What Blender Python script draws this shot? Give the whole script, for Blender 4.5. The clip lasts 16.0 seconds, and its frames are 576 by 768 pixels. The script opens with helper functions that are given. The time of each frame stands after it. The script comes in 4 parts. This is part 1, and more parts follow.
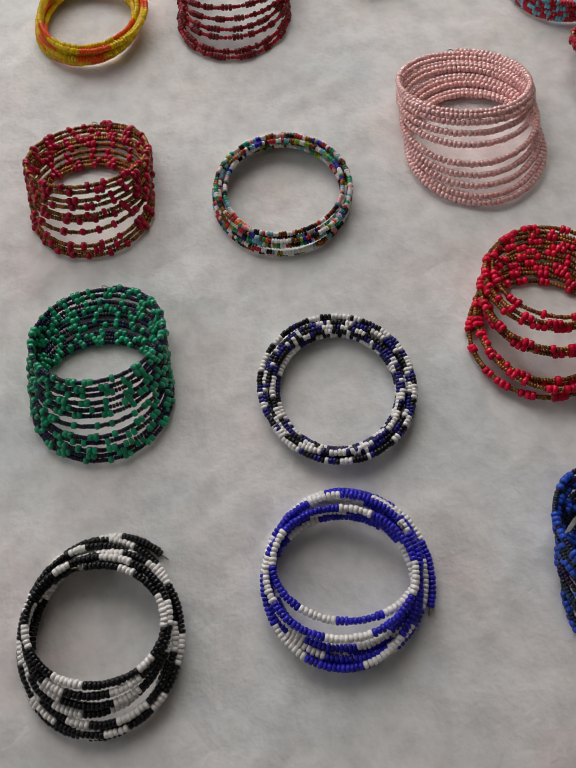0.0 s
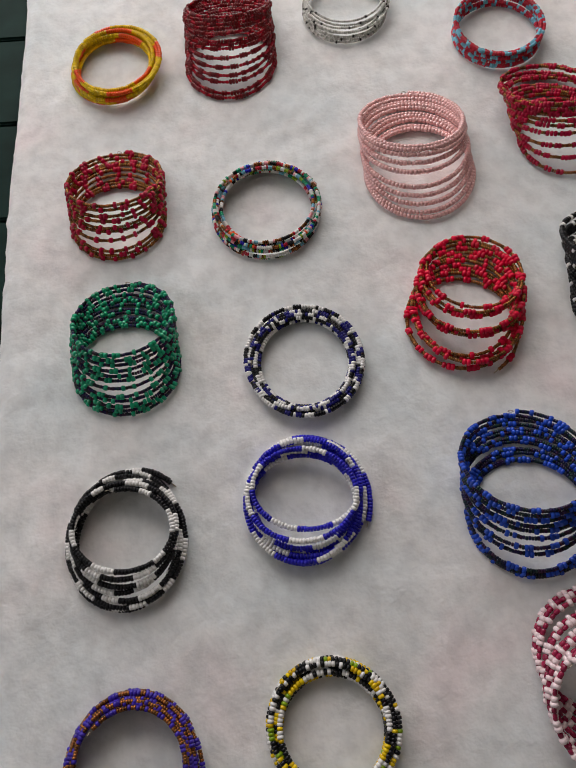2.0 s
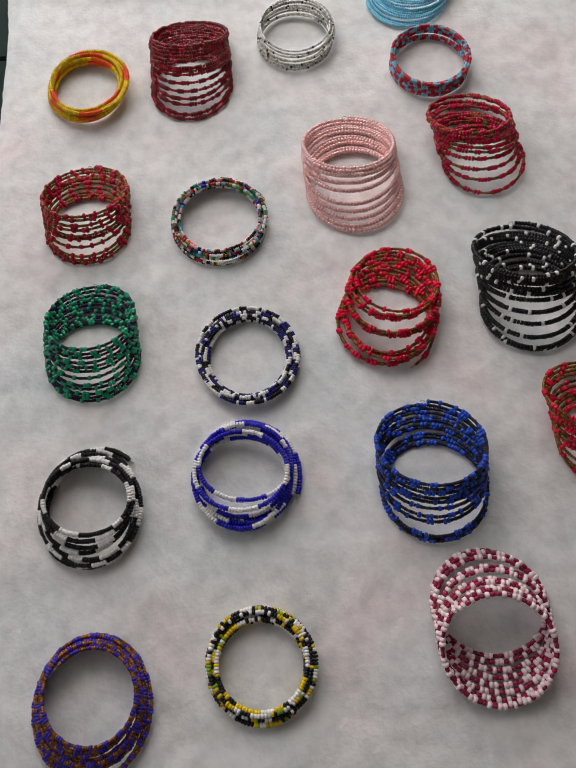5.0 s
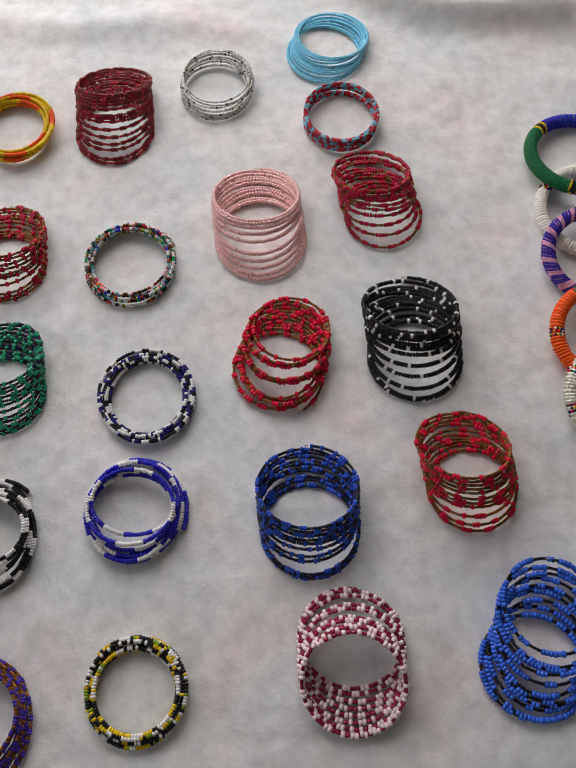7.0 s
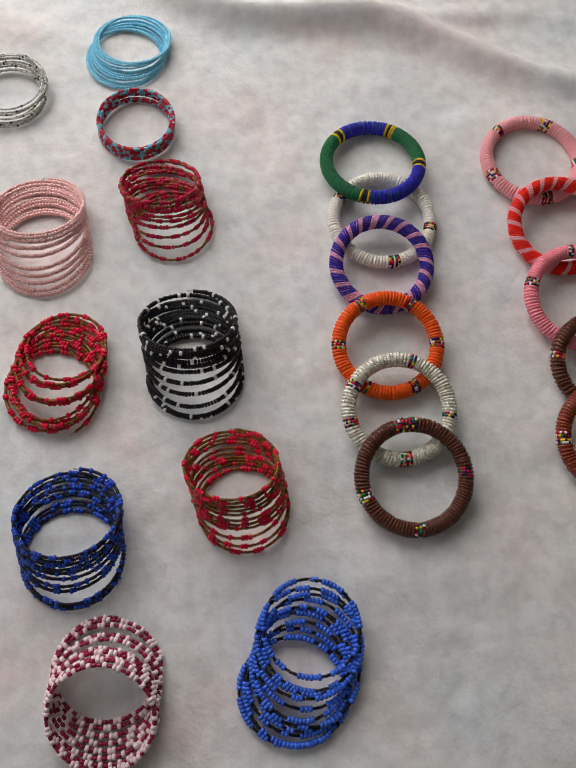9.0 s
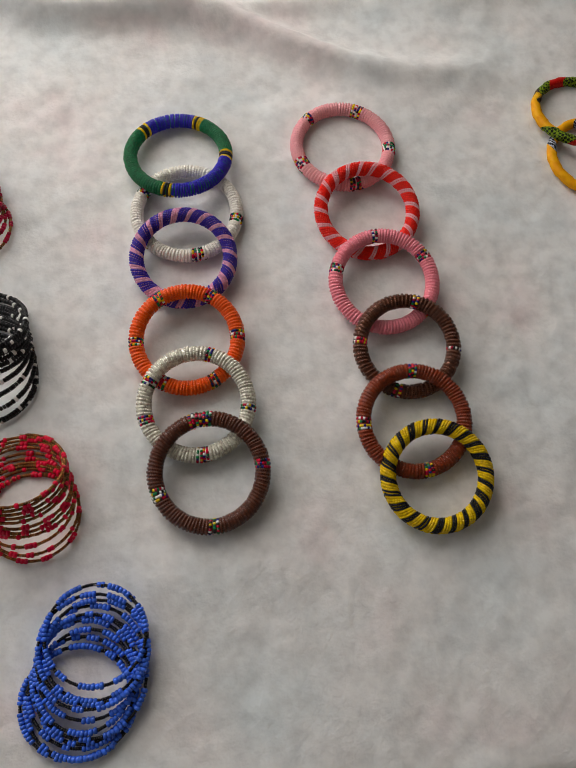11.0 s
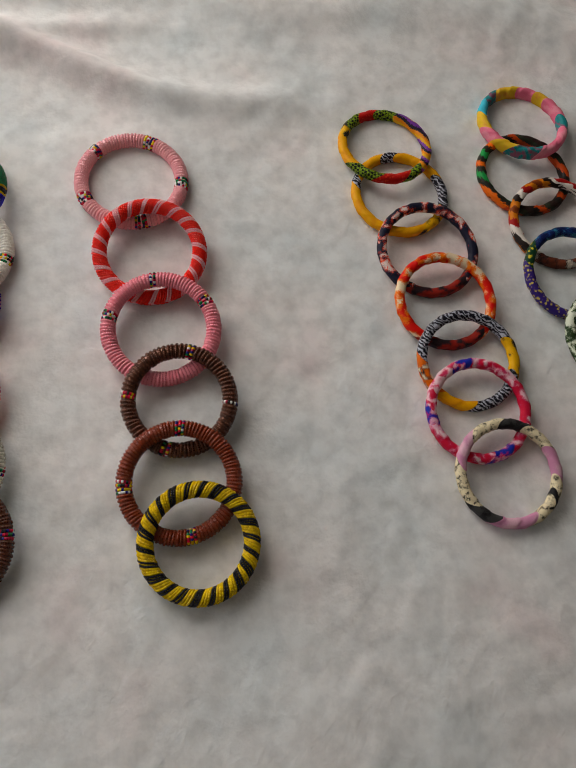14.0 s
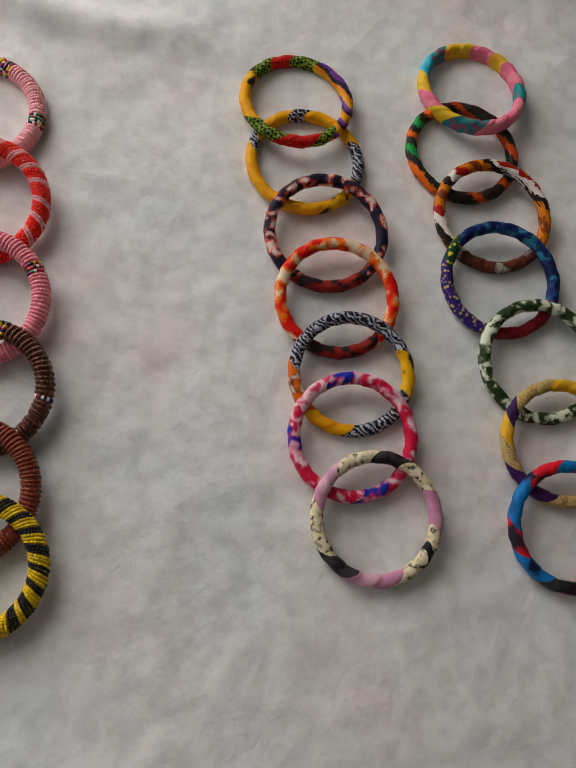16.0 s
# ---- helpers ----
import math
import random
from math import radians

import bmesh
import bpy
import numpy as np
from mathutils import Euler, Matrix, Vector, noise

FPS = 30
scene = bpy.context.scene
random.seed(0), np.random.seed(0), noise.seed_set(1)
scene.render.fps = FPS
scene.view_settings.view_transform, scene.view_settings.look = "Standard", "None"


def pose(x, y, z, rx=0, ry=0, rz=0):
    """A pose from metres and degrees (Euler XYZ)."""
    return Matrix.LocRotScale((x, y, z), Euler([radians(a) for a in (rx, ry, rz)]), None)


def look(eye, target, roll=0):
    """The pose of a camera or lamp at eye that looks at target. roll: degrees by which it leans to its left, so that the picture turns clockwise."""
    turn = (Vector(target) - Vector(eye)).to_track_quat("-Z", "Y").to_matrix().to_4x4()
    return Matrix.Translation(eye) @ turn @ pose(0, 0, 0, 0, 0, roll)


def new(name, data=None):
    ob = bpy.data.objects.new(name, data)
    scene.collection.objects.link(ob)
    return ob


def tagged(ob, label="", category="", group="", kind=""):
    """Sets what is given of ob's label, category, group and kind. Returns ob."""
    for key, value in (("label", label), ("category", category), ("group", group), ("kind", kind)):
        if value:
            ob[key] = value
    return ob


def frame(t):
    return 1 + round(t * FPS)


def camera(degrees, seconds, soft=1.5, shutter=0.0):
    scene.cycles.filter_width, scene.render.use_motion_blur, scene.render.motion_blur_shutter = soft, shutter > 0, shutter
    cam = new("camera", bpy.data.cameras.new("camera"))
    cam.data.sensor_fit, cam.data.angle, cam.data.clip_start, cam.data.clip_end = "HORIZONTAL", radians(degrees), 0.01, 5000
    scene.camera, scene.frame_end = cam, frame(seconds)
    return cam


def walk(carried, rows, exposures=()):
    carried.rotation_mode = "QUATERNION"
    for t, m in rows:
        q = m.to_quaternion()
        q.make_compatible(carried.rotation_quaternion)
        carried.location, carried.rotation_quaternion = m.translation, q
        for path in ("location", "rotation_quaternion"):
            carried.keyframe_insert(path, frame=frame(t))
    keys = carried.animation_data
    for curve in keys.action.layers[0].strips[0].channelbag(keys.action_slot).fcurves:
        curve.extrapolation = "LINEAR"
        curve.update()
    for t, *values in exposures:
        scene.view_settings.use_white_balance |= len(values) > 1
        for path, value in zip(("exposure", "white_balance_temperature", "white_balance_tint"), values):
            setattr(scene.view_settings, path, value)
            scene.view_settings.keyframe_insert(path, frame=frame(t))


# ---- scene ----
cam = camera(45.64, 16.0, soft=1.3)
PATH = [
    (0, (0.0449, 0.0316, 0.2959), (0.0371, 0.1069, 0.1108), -7.5),
    (0.5, (0.0495, 0.0247, 0.2969), (0.0455, 0.0989, 0.1112), -5.5),
    (1, (0.0527, 0.0088, 0.3251), (0.0487, 0.0843, 0.1400), -6.4),
    (1.5, (0.0541, -0.0061, 0.3660), (0.0460, 0.0683, 0.1805), -7.7),
    (2, (0.0693, -0.0152, 0.3828), (0.0574, 0.0575, 0.1968), -10.4),
    (2.5, (0.0775, -0.0169, 0.3980), (0.0648, 0.0548, 0.2117), -12.0),
    (3, (0.0841, -0.0181, 0.4094), (0.0719, 0.0528, 0.2228), -13.6),
    (3.5, (0.0868, -0.0178, 0.4164), (0.0771, 0.0535, 0.2298), -12.3),
    (3.7, (0.0939, -0.0218, 0.4171), (0.0814, 0.0505, 0.2311), -14.7),
    (5.8, (0.1108, -0.0363, 0.4641), (0.1044, 0.0317, 0.2761), -4.0),
    (6, (0.1261, -0.0348, 0.4694), (0.1173, 0.0345, 0.2820), -6.0),
    (6.5, (0.1443, -0.0244, 0.4761), (0.1383, 0.0449, 0.2886), -3.7),
    (7, (0.1709, -0.0157, 0.4785), (0.1661, 0.0533, 0.2908), -2.9),
    (7.5, (0.2032, -0.0093, 0.4804), (0.1998, 0.0588, 0.2924), -1.8),
    (8, (0.2381, -0.0034, 0.4770), (0.2384, 0.0640, 0.2887), 0.6),
    (8.5, (0.2666, 0.0004, 0.4755), (0.2700, 0.0691, 0.2877), 3.1),
    (9, (0.3056, 0.0051, 0.4715), (0.3117, 0.0727, 0.2833), 4.4),
    (9.5, (0.3469, 0.0048, 0.4655), (0.3580, 0.0730, 0.2778), 7.3),
    (9.7, (0.3584, 0.0050, 0.4660), (0.3709, 0.0719, 0.2779), 8.1),
    (11.8, (0.4577, -0.0104, 0.4593), (0.4742, 0.0609, 0.2732), 7.2),
    (12, (0.4619, -0.0098, 0.4611), (0.4856, 0.0613, 0.2757), 12.0),
    (12.5, (0.4769, -0.0054, 0.4618), (0.5051, 0.0653, 0.2769), 14.2),
    (13, (0.5018, 0.0063, 0.4568), (0.5297, 0.0787, 0.2725), 14.2),
    (13.5, (0.5342, 0.0191, 0.4563), (0.5630, 0.0888, 0.2711), 15.7),
    (14, (0.5618, 0.0290, 0.4537), (0.5896, 0.0971, 0.2677), 16.8),
    (14.5, (0.5972, 0.0288, 0.4386), (0.6267, 0.0935, 0.2517), 19.9),
    (15, (0.6285, 0.0390, 0.4254), (0.6570, 0.1027, 0.2380), 21.8),
    (15.5, (0.6565, 0.0528, 0.4057), (0.6860, 0.1129, 0.2173), 26.0),
    (16, (0.6762, 0.0758, 0.3913), (0.7002, 0.1340, 0.2015), 23.0),
]
EXPOSURES = [(0.0, -0.06, 6770, 11), (1.0, 0.04, 6750, 11.5), (2.0, 0.07, 6720, 12), (3.5, 0.12, 6700, 12), (7.5, 0.20, 6600, 13), (9.0, 0.29, 6700, 11), (12.5, 0.34, 6950, 10), (14.5, 0.29, 6900, 10), (16.0, 0.45, 6800, 10)]
walk(cam, [(t, look(e, g, r)) for t, e, g, r in PATH], EXPOSURES)

# ---- world, light ----
world = bpy.data.worlds.new("world")
scene.world = world
world.use_nodes = True
wn = world.node_tree
sky = wn.nodes.new("ShaderNodeTexSky")
sky.sky_type = "NISHITA"
sky.sun_disc = False
sky.sun_elevation, sky.sun_rotation = radians(38), radians(-40)
wn.links.new(sky.outputs["Color"], wn.nodes["Background"].inputs["Color"])
wn.nodes["Background"].inputs["Strength"].default_value = 0.1


def area_lamp(name, eye, target, width, height, watts, colour):
    data = bpy.data.lights.new(name, "AREA")
    data.shape, data.size, data.size_y, data.energy, data.color = "RECTANGLE", width, height, watts, colour
    ob = new(name, data)
    ob.matrix_world = look(eye, target)
    return ob


# daylight through the back window opening; the side lamp is an added fill
area_lamp("window_light_back", (-0.30, 1.24, 0.72), (-0.30, 0.25, 0.20), 1.4, 1.05, 15.3, (1.0, 0.955, 0.935))
area_lamp("side_fill_light", (-1.92, 0.3, 1.05), (0.0, 0.2, 0.1), 1.3, 1.1, 5.2, (0.97, 0.97, 1.0))


# ---- materials ----
def nodes_of(name):
    m = bpy.data.materials.new(name)
    m.use_nodes = True
    return m, m.node_tree.nodes, m.node_tree.links, m.node_tree.nodes["Principled BSDF"]


def rich(c, power=1.45):
    """The same hue and lightness, more saturated: glazes and dyes are strong colours."""
    top = max(c)
    return [top * (x / top) ** power for x in c]


def rgba(c):
    return (c[0], c[1], c[2], 1.0)


def bead_material(name, colour, rough=0.2, vary=0.25, metallic=0.0, glass=0.0, coat=0.06, iris=False):
    """Glazed or glassy bead: every bead differs a little in tone."""
    m, n, l, b = nodes_of(name)
    info, geo = n.new("ShaderNodeObjectInfo"), n.new("ShaderNodeNewGeometry")
    add, fr = n.new("ShaderNodeMath"), n.new("ShaderNodeMath")
    add.operation, fr.operation = "ADD", "FRACT"
    l.new(info.outputs["Random"], add.inputs[0])
    l.new(geo.outputs["Random Per Island"], add.inputs[1])
    l.new(add.outputs[0], fr.inputs[0])
    ramp = n.new("ShaderNodeValToRGB")
    colour = rich(colour)
    lo = [c * (1 - vary) for c in colour]
    hi = [min(1, c * (1 + vary) + 0.01 * vary) for c in colour]
    ramp.color_ramp.elements[0].color, ramp.color_ramp.elements[1].color = rgba(lo), rgba(hi)
    if iris:
        for at, c in ((0.35, (0.02, 0.02, 0.10)), (0.55, (0.06, 0.02, 0.05)), (0.75, (0.02, 0.06, 0.05))):
            ramp.color_ramp.elements.new(at).color = rgba(c)
    l.new(fr.outputs[0], ramp.inputs[0])
    tex = n.new("ShaderNodeTexNoise")
    tex.inputs["Scale"].default_value = 900.0
    mix = n.new("ShaderNodeMixRGB")
    mix.blend_type = "MULTIPLY"
    mix.inputs[0].default_value = 0.06
    l.new(ramp.outputs[0], mix.inputs[1])
    l.new(tex.outputs["Fac"], mix.inputs[2])
    l.new(mix.outputs[0], b.inputs["Base Color"])
    b.inputs["Roughness"].default_value, b.inputs["Metallic"].default_value = rough, metallic
    b.inputs["Transmission Weight"].default_value = glass
    b.inputs["Coat Weight"].default_value = coat
    b.inputs["Coat Roughness"].default_value = 0.12
    b.inputs["Specular IOR Level"].default_value = 0.35
    b.inputs["IOR"].default_value = 1.5
    return m


RED = bead_material("red_bead", (0.72, 0.012, 0.10))
CRIMSON = bead_material("crimson_bead", (0.48, 0.012, 0.085))
GOLD = bead_material("bronze_gold_bead", (0.31, 0.155, 0.06), rough=0.16, metallic=0.75, vary=0.6)
MAROON = bead_material("dark_red_bead", (0.24, 0.010, 0.022), rough=0.15, glass=0.2)
RUBY = bead_material("ruby_tube_bead", (0.62, 0.016, 0.06), rough=0.12, glass=0.35)
GREEN = bead_material("green_glass_bead", (0.006, 0.40, 0.24), rough=0.1, glass=0.2, coat=0.5)
PEACOCK = bead_material("peacock_seed_bead", (0.02, 0.03, 0.04), rough=0.25, metallic=0.5, iris=True)
PINK = bead_material("pearl_pink_bead", (1.0, 0.68, 0.66), rough=0.1, vary=0.05, coat=0.9)
BLACK = bead_material("black_bead", (0.005, 0.005, 0.006), rough=0.22, coat=0.0)
WHITE = bead_material("white_bead", (0.90, 0.89, 0.87), rough=0.25, vary=0.08)
MILKY = bead_material("pinkish_white_bead", (0.95, 0.80, 0.81), rough=0.2, vary=0.1)
MAGENTA = bead_material("magenta_tube_bead", (0.40, 0.05, 0.13), rough=0.2, glass=0.2)
COBALT = bead_material("cobalt_bead", (0.045, 0.135, 0.52), rough=0.2)
AZURE = bead_material("azure_bead", (0.10, 0.25, 0.76), rough=0.2)
ROYAL = bead_material("royal_blue_bead", (0.055, 0.05, 0.50), rough=0.25)
NAVY = bead_material("navy_bead", (0.025, 0.024, 0.17), rough=0.25)
SKYB = bead_material("sky_blue_bead", (0.36, 0.78, 1.0), rough=0.12, vary=0.15, coat=0.4)
TURQ = bead_material("turquoise_bead", (0.30, 0.58, 0.68), rough=0.2)
SCARLET = bead_material("scarlet_bead", (0.55, 0.06, 0.10), rough=0.2)
SILVER = bead_material("silver_lined_bead", (0.72, 0.73, 0.68), rough=0.2, metallic=0.5, vary=0.4)
YELLOW = bead_material("yellow_bead", (0.90, 0.66, 0.02), rough=0.25)
ORANGE = bead_material("orange_bead", (1.0, 0.22, 0.015), rough=0.3, vary=0.1)
LIME = bead_material("lime_bead", (0.30, 0.42, 0.03), rough=0.3)
PURPLE = bead_material("violet_bead", (0.085, 0.05, 0.36), rough=0.25)
LEAF = bead_material("leaf_green_bead", (0.008, 0.19, 0.085), rough=0.25)
CLEAR = bead_material("clear_ivory_bead", (0.84, 0.77, 0.67), rough=0.1, metallic=0.08, vary=0.4, coat=0.6)
SNOW = bead_material("ivory_bead", (0.95, 0.92, 0.86), rough=0.3, vary=0.08)
BROWN = bead_material("brown_bead", (0.10, 0.034, 0.015), rough=0.22, coat=0.3)
BRONZE = bead_material("dark_bronze_bead", (0.12, 0.052, 0.028), rough=0.2, metallic=0.5, vary=0.45, coat=0.3)
RUST = bead_material("rust_brown_bead", (0.23, 0.055, 0.016), rough=0.22, coat=0.3)
ROSE = bead_material("rose_pink_bead", (1.0, 0.43, 0.50), rough=0.2, vary=0.04, coat=0.4)
SALMON = bead_material("salmon_pink_bead", (1.0, 0.57, 0.60), rough=0.2, vary=0.04, coat=0.4)
LILAC = bead_material("lilac_pink_bead", (0.86, 0.50, 0.64), rough=0.25)
POPPY = bead_material("poppy_red_bead", (1.0, 0.06, 0.035), rough=0.25, vary=0.1)
WIRE = bead_material("steel_wire", (0.42, 0.38, 0.32), rough=0.3, metallic=1.0, vary=0.05)


def cloth_print(name, ground, inks, style, size):
    """Printed cotton: weave bump, ground colour and up to three inks in a pattern."""
    m, n, l, b = nodes_of(name)
    co = n.new("ShaderNodeTexCoord")
    warp = n.new("ShaderNodeTexNoise")
    warp.inputs["Scale"].default_value = size * 0.8
    off = n.new("ShaderNodeMixRGB")
    off.blend_type = "ADD"
    off.inputs[0].default_value = (0.15 if style == "bands" else 0.8) / size
    l.new(co.outputs["Object"], off.inputs[1])
    l.new(warp.outputs["Color"], off.inputs[2])
    colour = None
    prev = n.new("ShaderNodeRGB")
    prev.outputs[0].default_value = rgba(rich(ground))
    colour = prev.outputs[0]
    if style in ("nested", "bands"):
        # tones that follow one another like contour lines, or as wavy bands
        if style == "nested":
            t = n.new("ShaderNodeTexNoise")
            t.inputs["Detail"].default_value, t.inputs["Roughness"].default_value = 1.5, 0.5
            t.inputs["Scale"].default_value = size
            t.inputs["Distortion"].default_value = 0.6
            stops = [0.0] + [0.575 - 0.035 * len(inks) + 0.05 * k for k in range(len(inks))]
        else:
            t = n.new("ShaderNodeTexWave")
            t.wave_profile = "SAW"
            t.bands_direction = "DIAGONAL"
            t.inputs["Scale"].default_value = size
            t.inputs["Distortion"].default_value, t.inputs["Detail"].default_value = 2.5, 1.0
            stops = [k / (len(inks) + 1) for k in range(len(inks) + 1)]
        l.new(off.outputs[0], t.inputs["Vector"])
        pal = n.new("ShaderNodeValToRGB")
        pal.color_ramp.interpolation = "CONSTANT"
        tones = [ground] + list(inks)
        pal.color_ramp.elements[0].color = rgba(rich(tones[0]))
        pal.color_ramp.elements[1].position = stops[1]
        pal.color_ramp.elements[1].color = rgba(rich(tones[1]))
        for k in range(2, len(tones)):
            pal.color_ramp.elements.new(stops[k]).color = rgba(rich(tones[k]))
        l.new(t.outputs["Fac"], pal.inputs[0])
        colour = pal.outputs[0]
        inks = ()
    if style == "check":
        turnc = n.new("ShaderNodeMapping")
        turnc.inputs["Rotation"].default_value = (0.5, 0.4, 0.75)
        l.new(off.outputs[0], turnc.inputs["Vector"])
        t = n.new("ShaderNodeTexChecker")
        t.inputs["Scale"].default_value = size
        t.inputs["Color1"].default_value, t.inputs["Color2"].default_value = rgba(rich(ground)), rgba(rich(inks[0]))
        l.new(turnc.outputs[0], t.inputs["Vector"])
        colour = t.outputs["Color"]
        inks = ()
    if style == "wax":
        # irregular printed patches with thin dark outlines
        mapw = n.new("ShaderNodeMapping")
        mapw.inputs["Scale"].default_value = (1.0, 0.62, 1.0)
        mapw.inputs["Rotation"].default_value = (0.3, 0.2, 0.7)
        l.new(off.outputs[0], mapw.inputs["Vector"])
        cells, edge = n.new("ShaderNodeTexVoronoi"), n.new("ShaderNodeTexVoronoi")
        edge.feature = "DISTANCE_TO_EDGE"
        for t in (cells, edge):
            t.inputs["Scale"].default_value = size
            l.new(mapw.outputs[0], t.inputs["Vector"])
        sep = n.new("ShaderNodeSeparateColor")
        l.new(cells.outputs["Color"], sep.inputs[0])
        pal = n.new("ShaderNodeValToRGB")
        pal.color_ramp.interpolation = "CONSTANT"
        tones = [ground] + list(inks)
        pal.color_ramp.elements[0].color = rgba(rich(tones[0]))
        pal.color_ramp.elements[1].position = 1.0 / len(tones)
        pal.color_ramp.elements[1].color = rgba(rich(tones[1]))
        for k in range(2, len(tones)):
            pal.color_ramp.elements.new(k / len(tones)).color = rgba(rich(tones[k]))
        l.new(sep.outputs[0], pal.inputs[0])
        line = n.new("ShaderNodeValToRGB")
        line.color_ramp.elements[0].position, line.color_ramp.elements[1].position = 0.03, 0.06
        line.color_ramp.elements[0].color, line.color_ramp.elements[1].color = (1, 1, 1, 1), (0, 0, 0, 1)
        l.new(edge.outputs["Distance"], line.inputs[0])
        mix = n.new("ShaderNodeMixRGB")
        mix.inputs[2].default_value = (0.012, 0.010, 0.012, 1)
        l.new(line.outputs[0], mix.inputs[0])
        l.new(pal.outputs[0], mix.inputs[1])
        colour = mix.outputs[0]
        inks = ()
    for k, ink in enumerate(inks):
        mapn = n.new("ShaderNodeMapping")
        mapn.inputs["Location"].default_value = (0.31 * k + 0.1, 0.17 * k, 0.05 * k)
        l.new(off.outputs[0], mapn.inputs["Vector"])
        step = n.new("ShaderNodeValToRGB")
        step.color_ramp.interpolation = "LINEAR"
        e0, e1 = step.color_ramp.elements
        if style == "dots":
            t = n.new("ShaderNodeTexVoronoi")
            t.inputs["Scale"].default_value = size * (1.0 + 0.25 * k)
            out = t.outputs["Distance"]
            e0.position, e1.position = 0.30, 0.36
            e0.color, e1.color = (1, 1, 1, 1), (0, 0, 0, 1)
        elif style == "stripes":
            t = n.new("ShaderNodeTexWave")
            t.wave_type = "BANDS"
            t.bands_direction = ("DIAGONAL", "X", "Y")[k % 3]
            t.inputs["Scale"].default_value = size * 0.35
            t.inputs["Distortion"].default_value = 9.0
            t.inputs["Detail"].default_value = 2.0
            t.inputs["Detail Scale"].default_value = 1.6
            out = t.outputs["Fac"]
            e0.position, e1.position = 0.66, 0.72
        else:
            t = n.new("ShaderNodeTexNoise")
            t.inputs["Scale"].default_value = size * (0.9 + 0.3 * k)
            t.inputs["Detail"].default_value = 2.5 if style == "blotch" else 6.0
            t.inputs["Roughness"].default_value = 0.45 if style == "blotch" else 0.75
            out = t.outputs["Fac"]
            e0.position, e1.position = 0.53 + 0.02 * k, 0.56 + 0.02 * k
        l.new(mapn.outputs[0], t.inputs["Vector"])
        l.new(out, step.inputs[0])
        mix = n.new("ShaderNodeMixRGB")
        mix.inputs[2].default_value = rgba(rich(ink))
        l.new(step.outputs[0], mix.inputs[0])
        l.new(colour, mix.inputs[1])
        colour = mix.outputs[0]
    fade = n.new("ShaderNodeTexNoise")
    fade.inputs["Scale"].default_value = 2500.0
    weave = n.new("ShaderNodeMixRGB")
    weave.blend_type = "MULTIPLY"
    weave.inputs[0].default_value = 0.2
    l.new(colour, weave.inputs[1])
    l.new(fade.outputs["Fac"], weave.inputs[2])
    l.new(weave.outputs[0], b.inputs["Base Color"])
    bump = n.new("ShaderNodeBump")
    bump.inputs["Strength"].default_value, bump.inputs["Distance"].default_value = 0.25, 0.0004
    l.new(fade.outputs["Fac"], bump.inputs["Height"])
    l.new(bump.outputs[0], b.inputs["Normal"])
    b.inputs["Roughness"].default_value = 0.5
    b.inputs["Specular IOR Level"].default_value = 0.18
    return m


